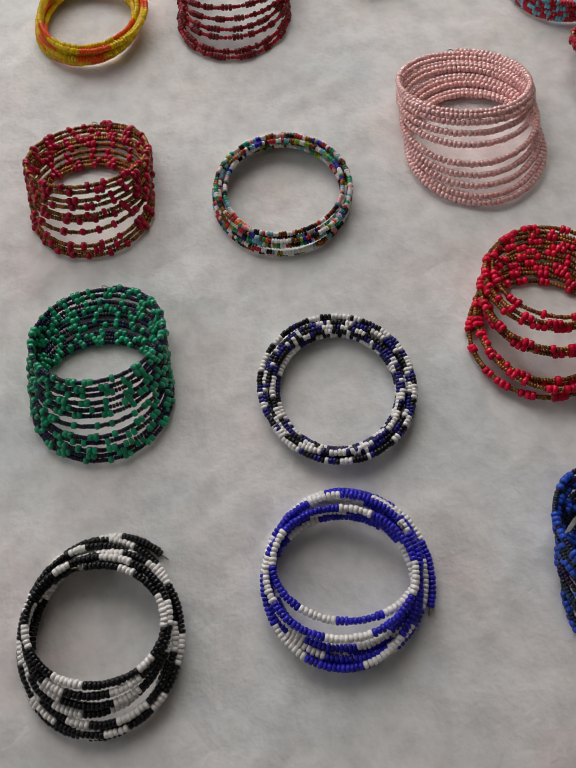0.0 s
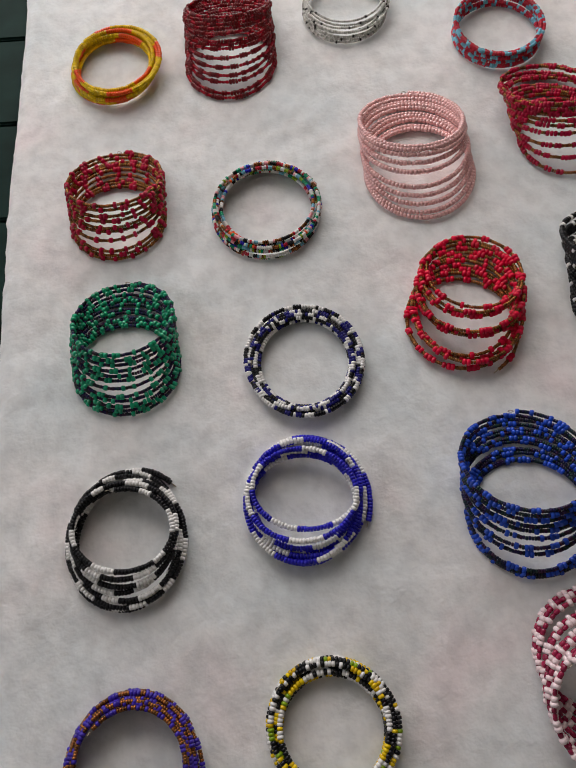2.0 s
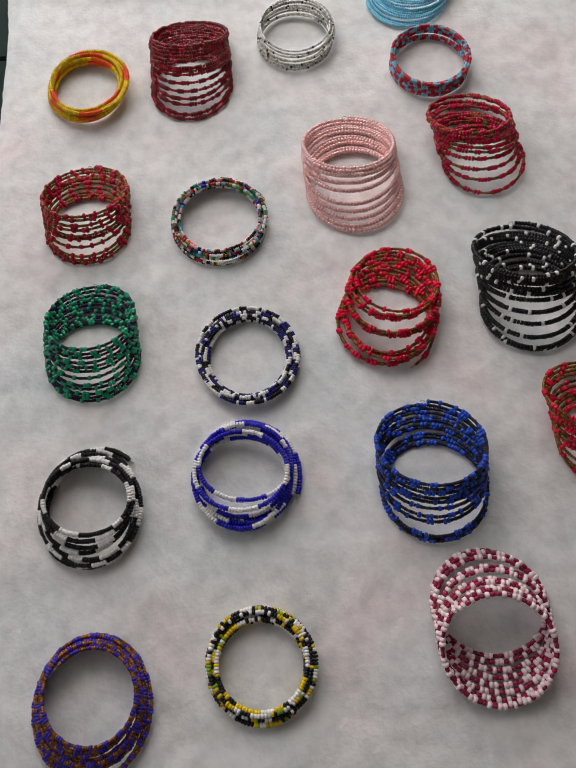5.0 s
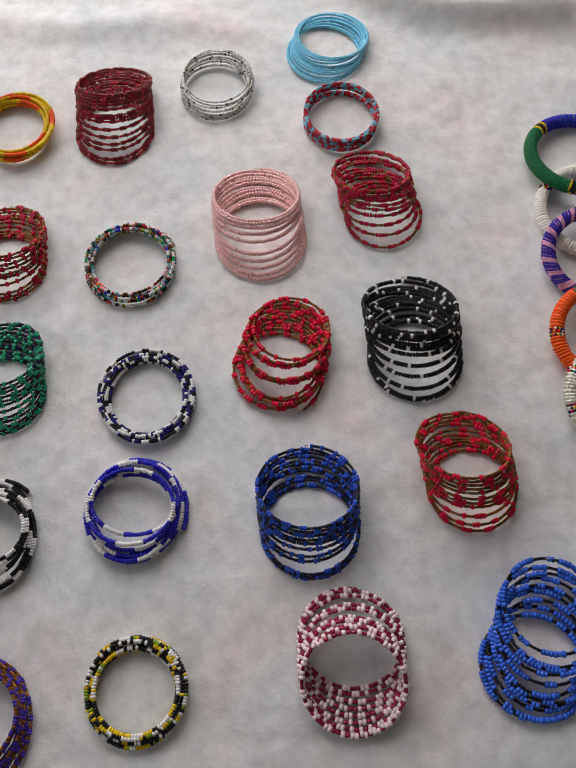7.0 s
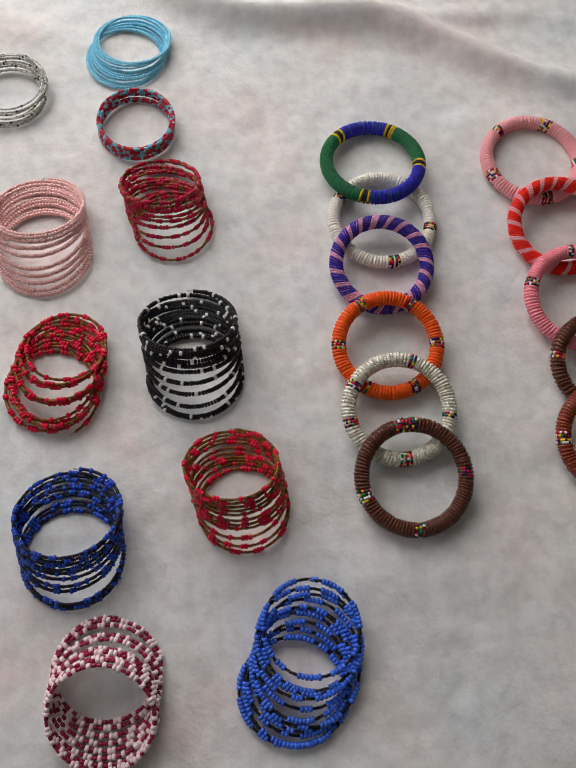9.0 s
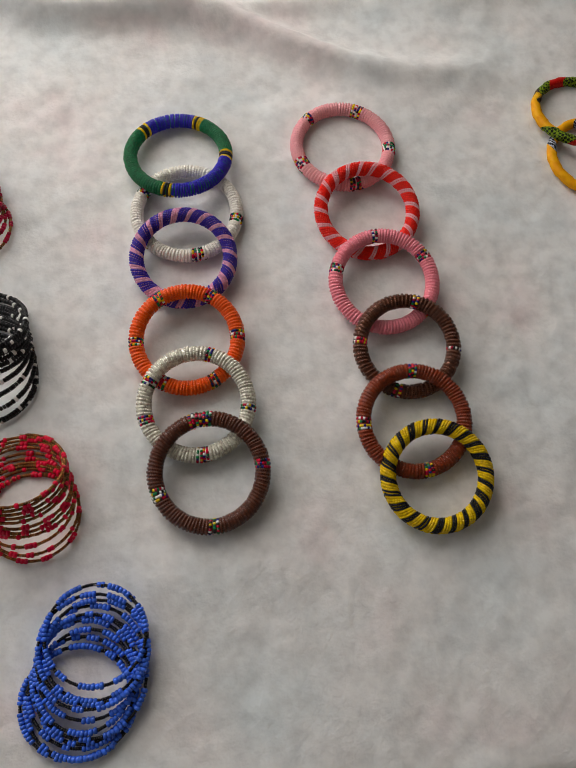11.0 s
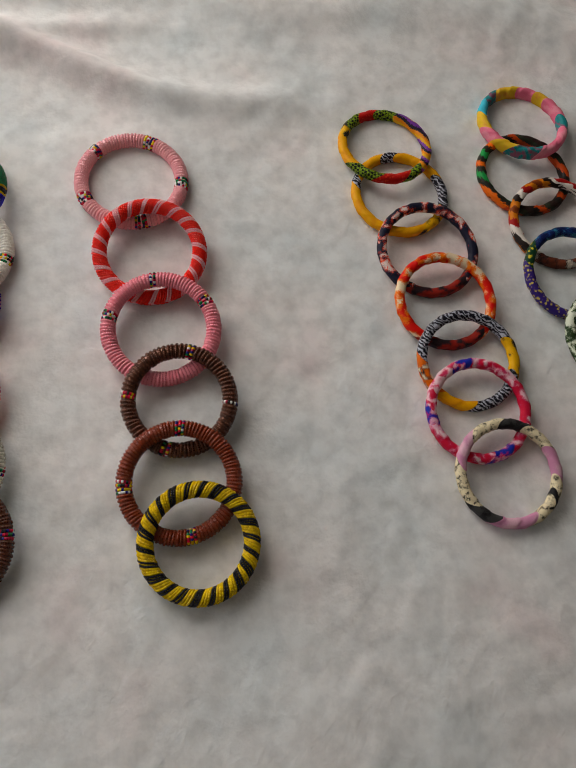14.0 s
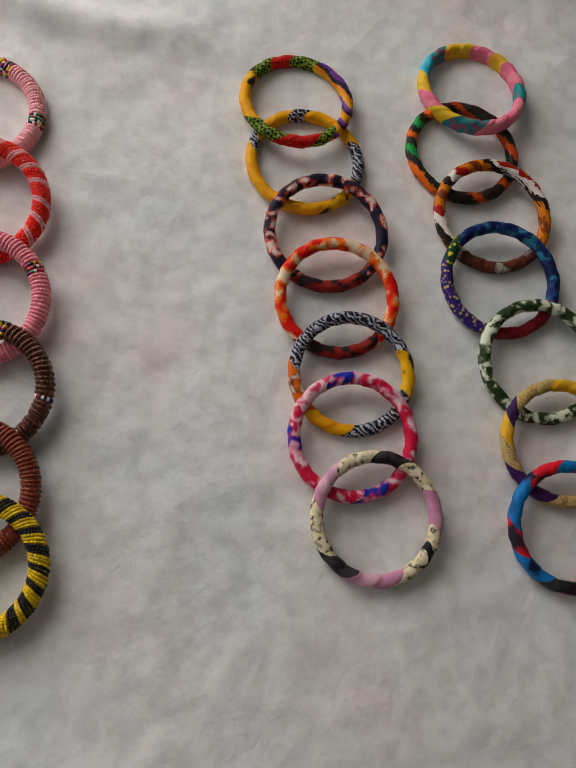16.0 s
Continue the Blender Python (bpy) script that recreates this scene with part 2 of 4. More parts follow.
def fleece_material():
    m, n, l, b = nodes_of("white_fleece")
    co = n.new("ShaderNodeTexCoord")
    stain = n.new("ShaderNodeTexNoise")
    stain.inputs["Scale"].default_value, stain.inputs["Detail"].default_value = 11.0, 3.0
    ramp = n.new("ShaderNodeValToRGB")
    els = ramp.color_ramp.elements
    els[0].position, els[0].color = 0.30, (0.74, 0.795, 0.80, 1)
    els[1].position, els[1].color = 0.72, (0.85, 0.765, 0.755, 1)
    els.new(0.45).color = (0.80, 0.82, 0.81, 1)
    els.new(0.58).color = (0.835, 0.825, 0.805, 1)
    l.new(co.outputs["Object"], stain.inputs["Vector"])
    l.new(stain.outputs["Fac"], ramp.inputs[0])
    pile = n.new("ShaderNodeTexNoise")
    pile.inputs["Scale"].default_value, pile.inputs["Detail"].default_value = 85.0, 3.0
    pile.inputs["Roughness"].default_value = 0.55
    l.new(co.outputs["Object"], pile.inputs["Vector"])
    # self-shade between the tufts, put into the colour: low pile is darker
    tone = n.new("ShaderNodeValToRGB")
    tone.color_ramp.elements[0].position, tone.color_ramp.elements[0].color = 0.3, (0.84, 0.84, 0.838, 1)
    tone.color_ramp.elements[1].position = 0.6
    l.new(pile.outputs["Fac"], tone.inputs[0])
    mix = n.new("ShaderNodeMixRGB")
    mix.blend_type = "MULTIPLY"
    mix.inputs[0].default_value = 1.0
    l.new(ramp.outputs[0], mix.inputs[1])
    l.new(tone.outputs[0], mix.inputs[2])
    l.new(mix.outputs[0], b.inputs["Base Color"])
    fluff = n.new("ShaderNodeTexNoise")
    fluff.inputs["Scale"].default_value, fluff.inputs["Detail"].default_value = 380.0, 4.0
    l.new(co.outputs["Object"], fluff.inputs["Vector"])
    fine = n.new("ShaderNodeBump")
    fine.inputs["Strength"].default_value, fine.inputs["Distance"].default_value = 0.29, 0.0012
    l.new(fluff.outputs["Fac"], fine.inputs["Height"])
    ripple = n.new("ShaderNodeTexNoise")
    ripple.inputs["Scale"].default_value, ripple.inputs["Detail"].default_value = 34.0, 1.0
    l.new(co.outputs["Object"], ripple.inputs["Vector"])
    wavy = n.new("ShaderNodeBump")
    wavy.inputs["Strength"].default_value, wavy.inputs["Distance"].default_value = 0.30, 0.006
    l.new(ripple.outputs["Fac"], wavy.inputs["Height"])
    l.new(fine.outputs[0], wavy.inputs["Normal"])
    bump = n.new("ShaderNodeBump")
    bump.inputs["Strength"].default_value, bump.inputs["Distance"].default_value = 0.26, 0.0035
    l.new(wavy.outputs[0], bump.inputs["Normal"])
    l.new(pile.outputs["Fac"], bump.inputs["Height"])
    l.new(bump.outputs[0], b.inputs["Normal"])
    b.inputs["Roughness"].default_value = 0.95
    b.inputs["Specular IOR Level"].default_value = 0.1
    # light spreads through the pile
    b.subsurface_method = "BURLEY"
    b.inputs["Subsurface Weight"].default_value = 0.35
    b.inputs["Subsurface Radius"].default_value = (1.0, 0.8, 0.65)
    b.inputs["Subsurface Scale"].default_value = 0.004
    b.inputs["Sheen Weight"].default_value = 0.25
    b.inputs["Sheen Roughness"].default_value = 0.5
    return m


def plain_material(name, colour, rough, scale, amount, bumpd=0.0005):
    m, n, l, b = nodes_of(name)
    co = n.new("ShaderNodeTexCoord")
    t = n.new("ShaderNodeTexNoise")
    t.inputs["Scale"].default_value, t.inputs["Detail"].default_value = scale, 6.0
    l.new(co.outputs["Object"], t.inputs["Vector"])
    r = n.new("ShaderNodeValToRGB")
    r.color_ramp.elements[0].position, r.color_ramp.elements[1].position = 0.3, 0.7
    r.color_ramp.elements[0].color = rgba([c * (1 - amount) for c in colour])
    r.color_ramp.elements[1].color = rgba([min(1, c * (1 + amount)) for c in colour])
    l.new(t.outputs["Fac"], r.inputs[0])
    l.new(r.outputs[0], b.inputs["Base Color"])
    bump = n.new("ShaderNodeBump")
    bump.inputs["Strength"].default_value, bump.inputs["Distance"].default_value = 0.3, bumpd
    l.new(t.outputs["Fac"], bump.inputs["Height"])
    l.new(bump.outputs[0], b.inputs["Normal"])
    b.inputs["Roughness"].default_value = rough
    return m


FLEECE = fleece_material()
TABLE = plain_material("dark_green_paint", (0.008, 0.026, 0.021), 0.7, 30.0, 0.35)
TABLE.node_tree.nodes["Principled BSDF"].inputs["Specular IOR Level"].default_value = 0.1
PLASTER = plain_material("wall_plaster", (0.50, 0.48, 0.45), 0.9, 6.0, 0.06)
CEILING = plain_material("ceiling_paint", (0.62, 0.60, 0.58), 0.9, 5.0, 0.04)
FLOOR = plain_material("dark_floor", (0.03, 0.028, 0.025), 0.6, 8.0, 0.3)
FRAME = plain_material("white_frame_paint", (0.7, 0.69, 0.66), 0.5, 20.0, 0.05)


# ---- building helpers ----
def mesh_from(name, verts, faces, material, smooth=True):
    me = bpy.data.meshes.new(name)
    me.from_pydata([tuple(v) for v in verts], [], faces)
    me.materials.append(material)
    if smooth:
        me.polygons.foreach_set("use_smooth", [True] * len(me.polygons))
    me.update()
    return me


def part(name, me, parent, label="", kind=""):
    ob = new(name, me)
    ob.parent = parent
    return tagged(ob, label, kind=kind)


def box_part(name, lo, hi, material, parent=None, bevel=0.0):
    bm = bmesh.new()
    bmesh.ops.create_cube(bm, size=1.0)
    for v in bm.verts:
        v.co = Vector([lo[i] + (v.co[i] + 0.5) * (hi[i] - lo[i]) for i in range(3)])
    if bevel:
        bmesh.ops.bevel(bm, geom=bm.edges[:], offset=bevel, segments=2, affect="EDGES")
    me = bpy.data.meshes.new(name)
    bm.to_mesh(me)
    bm.free()
    me.materials.append(material)
    ob = new(name, me)
    ob.parent = parent
    return ob


def bead_shape(radius, length, seg):
    """Barrel bead round its own z axis, with a slight hollow at the ends."""
    prof = ((0.52, -0.5), (0.90, -0.40), (1.0, 0.0), (0.90, 0.40), (0.52, 0.5))
    if seg < 8:
        prof = ((0.55, -0.5), (0.97, -0.28), (0.97, 0.28), (0.55, 0.5))
    vs, fs = [], []
    for r, z in prof:
        for k in range(seg):
            a = 2 * math.pi * k / seg
            vs.append((radius * r * math.cos(a), radius * r * math.sin(a), length * z))
    for j in range(len(prof) - 1):
        for k in range(seg):
            k2 = (k + 1) % seg
            fs.append((j * seg + k, j * seg + k2, (j + 1) * seg + k2, (j + 1) * seg + k))
    fs.append(tuple(reversed(range(seg))))
    fs.append(tuple(range((len(prof) - 1) * seg, len(prof) * seg)))
    return np.array(vs), fs


def basis(tangent, hint):
    t = tangent / (np.linalg.norm(tangent) + 1e-12)
    x = np.cross(hint, t)
    x = x / (np.linalg.norm(x) + 1e-12)
    return np.stack([x, np.cross(t, x), t], 1)


class Heap:
    """Gathers many small pieces into one mesh."""

    def __init__(self):
        self.v, self.f, self.n = [], [], 0

    def put(self, shape, rot, at, scale=1.0):
        vs, fs = shape
        self.v.append((vs * scale) @ rot.T + at)
        self.f.extend([tuple(i + self.n for i in f) for f in fs])
        self.n += len(vs)

    def mesh(self, name, material):
        return mesh_from(name, np.concatenate(self.v), self.f, material)


def tube_along(points, radius, sides=6):
    """Vertices and faces of a thin round wire along a line of points."""
    vs, fs = [], []
    for i, p in enumerate(points):
        t = points[min(i + 1, len(points) - 1)] - points[max(i - 1, 0)]
        b = basis(t, np.array([0.0, 0.0, 1.0]))
        for k in range(sides):
            a = 2 * math.pi * k / sides
            vs.append(p + radius * (math.cos(a) * b[:, 0] + math.sin(a) * b[:, 1]))
    for i in range(len(points) - 1):
        for k in range(sides):
            k2 = (k + 1) % sides
            fs.append((i * sides + k, i * sides + k2, (i + 1) * sides + k2, (i + 1) * sides + k))
    return np.array(vs), fs


# ---- bead orders: each yields bead kinds for ever ----
def runs(rng, *spec):
    """spec: (kind, fewest, most) in turn."""
    while True:
        for kind, lo, hi in spec:
            for _ in range(rng.randint(lo, hi)):
                yield kind


def mixed(rng, spec):
    kinds = [k for k, w in spec for _ in range(w)]
    while True:
        k = rng.choice(kinds)
        for _ in range(rng.choice((1, 1, 1, 1, 2, 2, 3))):
            yield k


COIL_COUNT = [0]


def coil(name, label, category, f0, b0, f1, b1, half0, half1, turns, kinds, order, group="coil bracelets",
         start=2.2, wobble=0.0009, pieces=(), fronts=(), spread=0.0):
    """Memory-wire bracelet: strung beads on a springy helix that slumps on the cloth.
    f0, b0: front and back of its lowest loop; f1, b1: of its top loop; half0, half1: half their widths.
    spread: how far the loops' radii differ. fronts: where each loop's front lies between lowest (0) and top (1).
    kinds: kind -> (material, radius, length, name). pieces: kinds that are beads of their own."""
    COIL_COUNT[0] += 1
    rng = random.Random(100 + COIL_COUNT[0])
    f0, b0, f1, b1 = (np.array(p, float) for p in (f0, b0, f1, b1))
    base = (f0 + b0) / 2
    base[2] = 0.0
    thing = tagged(new(name), label, category, group)
    thing.location = base
    # uneven spacing from loop to loop
    loops = int(turns) + 2
    gaps = np.array([0.35 + rng.random() * 1.3 for _ in range(loops)])
    knots = np.concatenate([[0], np.cumsum(gaps)])
    knots = knots / knots[-1]
    shift = [(rng.uniform(-1, 1), rng.uniform(-1, 1), rng.uniform(-1, 1)) for _ in range(loops + 2)]
    inset = [spread * (-0.38 + 1.05 * ((k * 0.618 + 0.13) % 1.0)) for k in range(loops + 2)]
    n = int(turns * 90)
    pts = []
    for i in range(n + 1):
        q = turns * i / n
        s = float(np.interp((q - 0.6) / (turns - 1.2) * loops, np.arange(loops + 1), knots))
        sf = s
        a = start + 2 * math.pi * q
        if fronts:
            sf = float(np.interp(a / (2 * math.pi) - 1, np.arange(len(fronts)), fronts))
        F, B = f0 + (f1 - f0) * sf, b0 + (b1 - b0) * s
        c, u = (F + B) / 2, (F - B) / 2
        w = np.cross(np.array([0, 0, 1.0]), u)
        v = w / np.linalg.norm(w) * (half0 + (half1 - half0) * s)
        k, fr = int(q), q - int(q)
        sm = fr * fr * (3 - 2 * fr)
        d = np.array([shift[k][j] * (1 - sm) + shift[k + 1][j] * sm for j in range(3)]) * wobble
        d[2] *= 0.5
        grow = 1.0 + 0.012 * math.sin(2 * a + 0.7 * shift[k][0])
        grow -= (inset[k] * (1 - sm) + inset[k + 1] * sm) / half0
        p = c + grow * (math.cos(a) * u + math.sin(a) * v) + d
        p[2] = max(p[2], 0.0016 + 0.0004 * k / loops)
        pts.append(p - base)
    pts = np.array(pts)
    seglen = np.linalg.norm(np.diff(pts, axis=0), axis=1)
    arc = np.concatenate([[0], np.cumsum(seglen)])
    total = arc[-1]

    def at(d):
        return np.array([np.interp(d, arc, pts[:, j]) for j in range(3)])

    # wire with a closed eye at both ends
    heap = Heap()
    heap.put(tube_along(pts[::2], 0.00035, 5), np.eye(3), np.zeros(3))
    for end, inner in ((0, 3), (len(pts) - 1, len(pts) - 4)):
        t = pts[end] - pts[inner]
        t = t / np.linalg.norm(t)
        bs = basis(t, np.array([0.0, 0.0, 1.0]))
        ring = [pts[end] + t * 0.0016 + 0.0015 * (-math.cos(g) * t + math.sin(g) * bs[:, 1]) for g in np.linspace(0, 2 * math.pi, 13)]
        heap.put(tube_along(np.array(ring), 0.0003, 5), np.eye(3), np.zeros(3))
    part("wire", heap.mesh("wire", WIRE), thing, "thin steel memory wire with end loops")

    shapes, heaps, single = {}, {}, {}
    up = np.array([0.0, 0.0, 1.0])
    placed = []
    d = 0.0005
    gen = order(rng)
    while True:
        kind = next(gen)
        mat, radius, length, bname = kinds[kind]
        length *= rng.uniform(0.9, 1.1)
        if d + length > total - 0.0005:
            break
        placed.append((kind, d + length / 2, length))
        d += length * 1.01
    # the beads of the upper loops are pieces of their own, the rest is strung stuff
    own = [i for i, b in enumerate(placed) if b[0] in pieces][-260:]
    own = set(own)
    for i, (kind, mid, length) in enumerate(placed):
        mat, radius, nominal, bname = kinds[kind]
        p, t = at(mid), at(mid + 0.0004) - at(mid - 0.0004)
        rot = basis(t, up)
        p = p + rot[:, 0] * rng.gauss(0, 0.00007) + rot[:, 1] * rng.gauss(0, 0.00007)
        if i in own:
            if kind not in single:
                vs, fs = bead_shape(radius, nominal, 8)
                single[kind] = mesh_from(bname, vs, fs, mat)
            ob = new(bname, single[kind])
            ob.parent = thing
            sc = rng.uniform(0.86, 1.1)
            m = Matrix([list(rot[0]) + [p[0]], list(rot[1]) + [p[1]], list(rot[2]) + [p[2]], [0, 0, 0, 1]])
            ob.matrix_local = m @ Matrix.Diagonal((sc, sc, length / nominal, 1))
        else:
            if kind not in shapes:
                shapes[kind] = bead_shape(radius, nominal, 6 if radius < 0.001 else 8)
                heaps[kind] = Heap()
            heaps[kind].put(shapes[kind], rot * rng.uniform(0.92, 1.06), p)
    for kind, h in heaps.items():
        part(kinds[kind][3] + "_strand", h.mesh(kinds[kind][3] + "_strand", kinds[kind][0]), thing, "", "stuff")
    return thing


BAND = (CRIMSON, WHITE, YELLOW, LEAF, NAVY, BLACK, RED)


def bangle_frame(R, r, zb, zf):
    """Centre height and the tilted axes of a bangle whose back lies at zb and front at zf."""
    tilt = math.asin(max(-0.9, min(0.9, (zb - zf) / 2 / R)))
    u = np.array([0, math.cos(tilt), math.sin(tilt)])
    v = np.array([1.0, 0, 0])
    return (zb + zf) / 2, v, u, np.cross(v, u)


def beaded_bangle(label, cx, cy, R, r, zb, zf, section, slant=1.0, pitch=0.0023, filled=True, seed=1, group="beaded bangles"):
    """Stiff bangle wound round with strings of seed beads.
    section(a, k, rng): the part's name, its label and material at the angle a (degrees), winding k."""
    rng = random.Random(seed)
    zc, v, u, w = bangle_frame(R, r, zb, zf)
    thing = tagged(new("beaded_bangle"), label, "bangle", group)
    thing.location = (cx, cy, zc)
    # core
    vs, fs = tube_along(np.array([R * (math.cos(a) * v + math.sin(a) * u) for a in np.linspace(0, 2 * math.pi, 49)]), r - (0.32 if filled else 0.5) * pitch, 12)
    part("core", mesh_from("core", vs, fs, section(37.0, 0.1, random.Random(1))[2]), thing, "stiff core under the bead windings")
    n = int(2 * math.pi * R / pitch)
    around = max(10, int(2 * math.pi * r / 0.0018))
    shape = bead_shape(pitch * 0.49, 2 * math.pi * r / around, 6)
    heaps = {}
    for k in range(n):
        jig = rng.uniform(-0.16, 0.16)
        for j in range(around):
            ps = 2 * math.pi * (j + 0.5 * (k % 2)) / around
            a = 2 * math.pi * (k + jig + slant * (ps / (2 * math.pi))) / n
            key = section(math.degrees(2 * math.pi * k / n), k / n, rng)
            rad = math.cos(a) * v + math.sin(a) * u
            tan = -math.sin(a) * v + math.cos(a) * u
            out = math.cos(ps) * rad + math.sin(ps) * w
            along = -math.sin(ps) * rad + math.cos(ps) * w + tan * (slant * R / n / r)
            p = R * rad + (r + 0.0001 - 0.49 * pitch + rng.uniform(-0.00018, 0.00018)) * out
            if key not in heaps:
                heaps[key] = Heap()
            heaps[key].put(shape, basis(along, out) * rng.uniform(0.94, 1.05), p)
    for (pname, plabel, mat), h in heaps.items():
        part(pname, h.mesh(pname, mat), thing, plabel, "stuff")
    return thing


def ang(a, b):
    return abs((a - b + 180) % 360 - 180)


def plain_with_bands(pname, plabel, mat, bands):
    """One bead colour, crossed by short many-coloured bands at (angle, half width)."""
    def section(a, k, rng):
        for at, wide in bands:
            if ang(a, at) < wide:
                m = rng.choice(BAND)
                return ("band_winding", "many-coloured bead band", m)
        return (pname, plabel, mat)
    return section


def striped(first, second, stripes, share):
    def section(a, k, rng):
        return first if (k * stripes) % 1.0 < share else second
    return section


def fabric_bangle(label, cx, cy, R, r, zb, zf, pieces, high=1.0, twist=1.5, seed=1, turn=0.0):
    """Wooden ring wrapped in strips of printed cotton. pieces: (from angle, material, part label) round the ring."""
    rng = random.Random(seed)
    zc, v, u, w = bangle_frame(R, r, zb, zf)
    thing = tagged(new("fabric_bangle"), label, "bangle", "fabric bangles")
    thing.location = (cx, cy, zc)
    na, nb = 200, 18
    wraps = rng.randint(15, 19)
    ph = rng.random()
    starts = sorted([(p[0] % 360, i) for i, p in enumerate(pieces)])

    def lean(ps):
        return radians(5.5) * twist * math.cos(ps + 0.6)

    def strip_at(i):
        deg = 360.0 * (i + 0.5) / na
        hit = starts[-1][1]
        for s0, idx in starts:
            if deg >= s0:
                hit = idx
        return hit

    def point(i, j):
        ps = 2 * math.pi * j / nb
        a = 2 * math.pi * i / na - lean(ps)
        saw = (wraps * i / na + ph) % 1.0
        rr = r * (0.90 + 0.17 * saw * min(1.0, (1 - saw) * 7) + 0.05 * noise.noise(Vector((5 * math.cos(a), 5 * math.sin(a), ps + seed))))
        rad = math.cos(a) * v + math.sin(a) * u
        # rounded, slightly squared cross-section
        c, s = math.cos(ps), math.sin(ps)
        q = (abs(c) ** 3 + abs(s) ** 3) ** (-1 / 3) * 0.6 + 0.4
        return (R + rr * q * c) * rad + rr * q * s * high * w

    grid = np.array([[point(i, j) for j in range(nb)] for i in range(na)])
    faces = {}
    for i in range(na):
        for j in range(nb):
            faces.setdefault(strip_at(i), []).append((i, j))
    for idx, cells in faces.items():
        ids, vs, fs = {}, [], []
        for i, j in cells:
            f = []
            for a, b in ((i, j), (i + 1, j), (i + 1, j + 1), (i, j + 1)):
                key = (a % na, b % nb)
                if key not in ids:
                    ids[key] = len(vs)
                    vs.append(grid[key])
                f.append(ids[key])
            fs.append(tuple(f))
        part("fabric_strip", mesh_from("fabric_strip", vs, fs, pieces[idx][1]), thing, pieces[idx][2])
    return thing


# ---- the large structure ----
def interp(x, xs, ys):
    return float(np.interp(x, xs, ys))


def left_edge(y):
    return interp(y, (-0.2, -0.04, 0.0, 0.06, 0.26, 0.345, 0.46, 0.53, 0.8), (-0.098, -0.111, -0.119, -0.130, -0.149, -0.154, -0.162, -0.172, -0.21))


def front_edge(x):
    return interp(x, (-0.3, 0.2, 0.61, 0.70, 1.3), (-0.19, -0.165, -0.100, -0.088, -0.06))


def ridge(x, y, x0, y0, x1, y1, wide, tall):
    """A soft fold along a line."""
    dx, dy = x1 - x0, y1 - y0
    ln = math.hypot(dx, dy)
    s = ((x - x0) * dx + (y - y0) * dy) / ln
    d = ((x - x0) * -dy + (y - y0) * dx) / ln
    d += 0.012 * math.sin(s * 21)
    fade = 1 / (1 + math.exp(-(s + 0.02) * 40)) / (1 + math.exp((s - ln) * 25))
    return tall * fade * math.exp(-(d / wide) ** 2)


def cloth_height(x, y):
    h = 0.0017 * noise.noise(Vector((x * 14, y * 14, 0.3))) + 0.0010 * noise.noise(Vector((x * 45, y * 45, 1.7)))
    h += 0.0003 * noise.noise(Vector((x * 150, y * 150, 4.0)))
    h += ridge(x, y, 0.20, 0.565, 0.60, 0.455, 0.015, 0.016)
    h += ridge(x, y, 0.30, 0.60, 0.98, 0.53, 0.034, 0.011)
    h += ridge(x, y, -0.16, 0.53, 0.10, 0.50, 0.018, 0.006)
    h += ridge(x, y, 0.33, 0.55, 0.55, 0.52, 0.012, 0.006)
    h += ridge(x, y, 0.52, 0.41, 0.80, 0.50, 0.03, 0.003)
    return h


def build_cloth():
    step = 0.0045
    ys = np.arange(-0.36, 0.90, step)
    n = 330
    vs, fs = [], []
    for yi in ys:
        for k in range(n):
            fx = k / (n - 1)
            x0 = left_edge(yi) + 0.0012 * noise.noise(Vector((0, yi * 90, 2))) + 0.0008 * noise.noise(Vector((0, yi * 400, 5)))
            x = x0 + fx * (1.28 - x0)
            y = yi
            z = cloth_height(x, y)
            # pulled over the table's front edge
            e = front_edge(x)
            d = e - y
            if d > -0.012:
                bend = 0.02
                t = d + 0.012
                ang_ = min(t / bend, math.pi / 2)
                y = e + 0.012 - bend * math.sin(ang_)
                z = z - bend * (1 - math.cos(ang_)) - max(0.0, t - bend * math.pi / 2)
            # the cut edge lies flat and thin
            z += 0.0045 * min(1.0, (x - x0) / 0.006) - 0.0045
            vs.append((x, y, z))
    for i in range(len(ys) - 1):
        for k in range(n - 1):
            fs.append((i * n + k, i * n + k + 1, (i + 1) * n + k + 1, (i + 1) * n + k))
    me = mesh_from("fleece_blanket", vs, fs, FLEECE)
    ob = new("fleece_blanket", me)
    tagged(ob, "white fluffy fleece blanket with soft folds spread over the table", "blanket")
    return ob


blanket = build_cloth()

# table of dark green boards below the blanket
table = tagged(new("table"), "dark green painted plank table under the white blanket", "table")
table.location = (0, 0, -0.006)
for k in range(11):
    y0 = 0.86 - 0.085 * k
    lo_y = y0 - 0.083
    box_part("board", (-0.75, max(lo_y, -0.055), -0.028), (1.35, y0, -0.0005), TABLE, table, 0.0015)
for x, y in ((-0.70, -0.03), (1.28, -0.03), (-0.70, 0.80), (1.28, 0.80)):
    box_part("leg", (x - 0.03, y - 0.03, -0.744), (x + 0.03, y + 0.03, -0.029), TABLE, table, 0.003)
for y in (0.02, 0.78):
    box_part("apron", (-0.67, y - 0.012, -0.11), (1.25, y + 0.012, -0.029), TABLE, table, 0.002)

# closed room round the table; unseen walls and ceiling added to bounce light
Z0 = -0.75


def structure(name, lo, hi, material):
    return tagged(box_part(name, lo, hi, material), kind="structure")


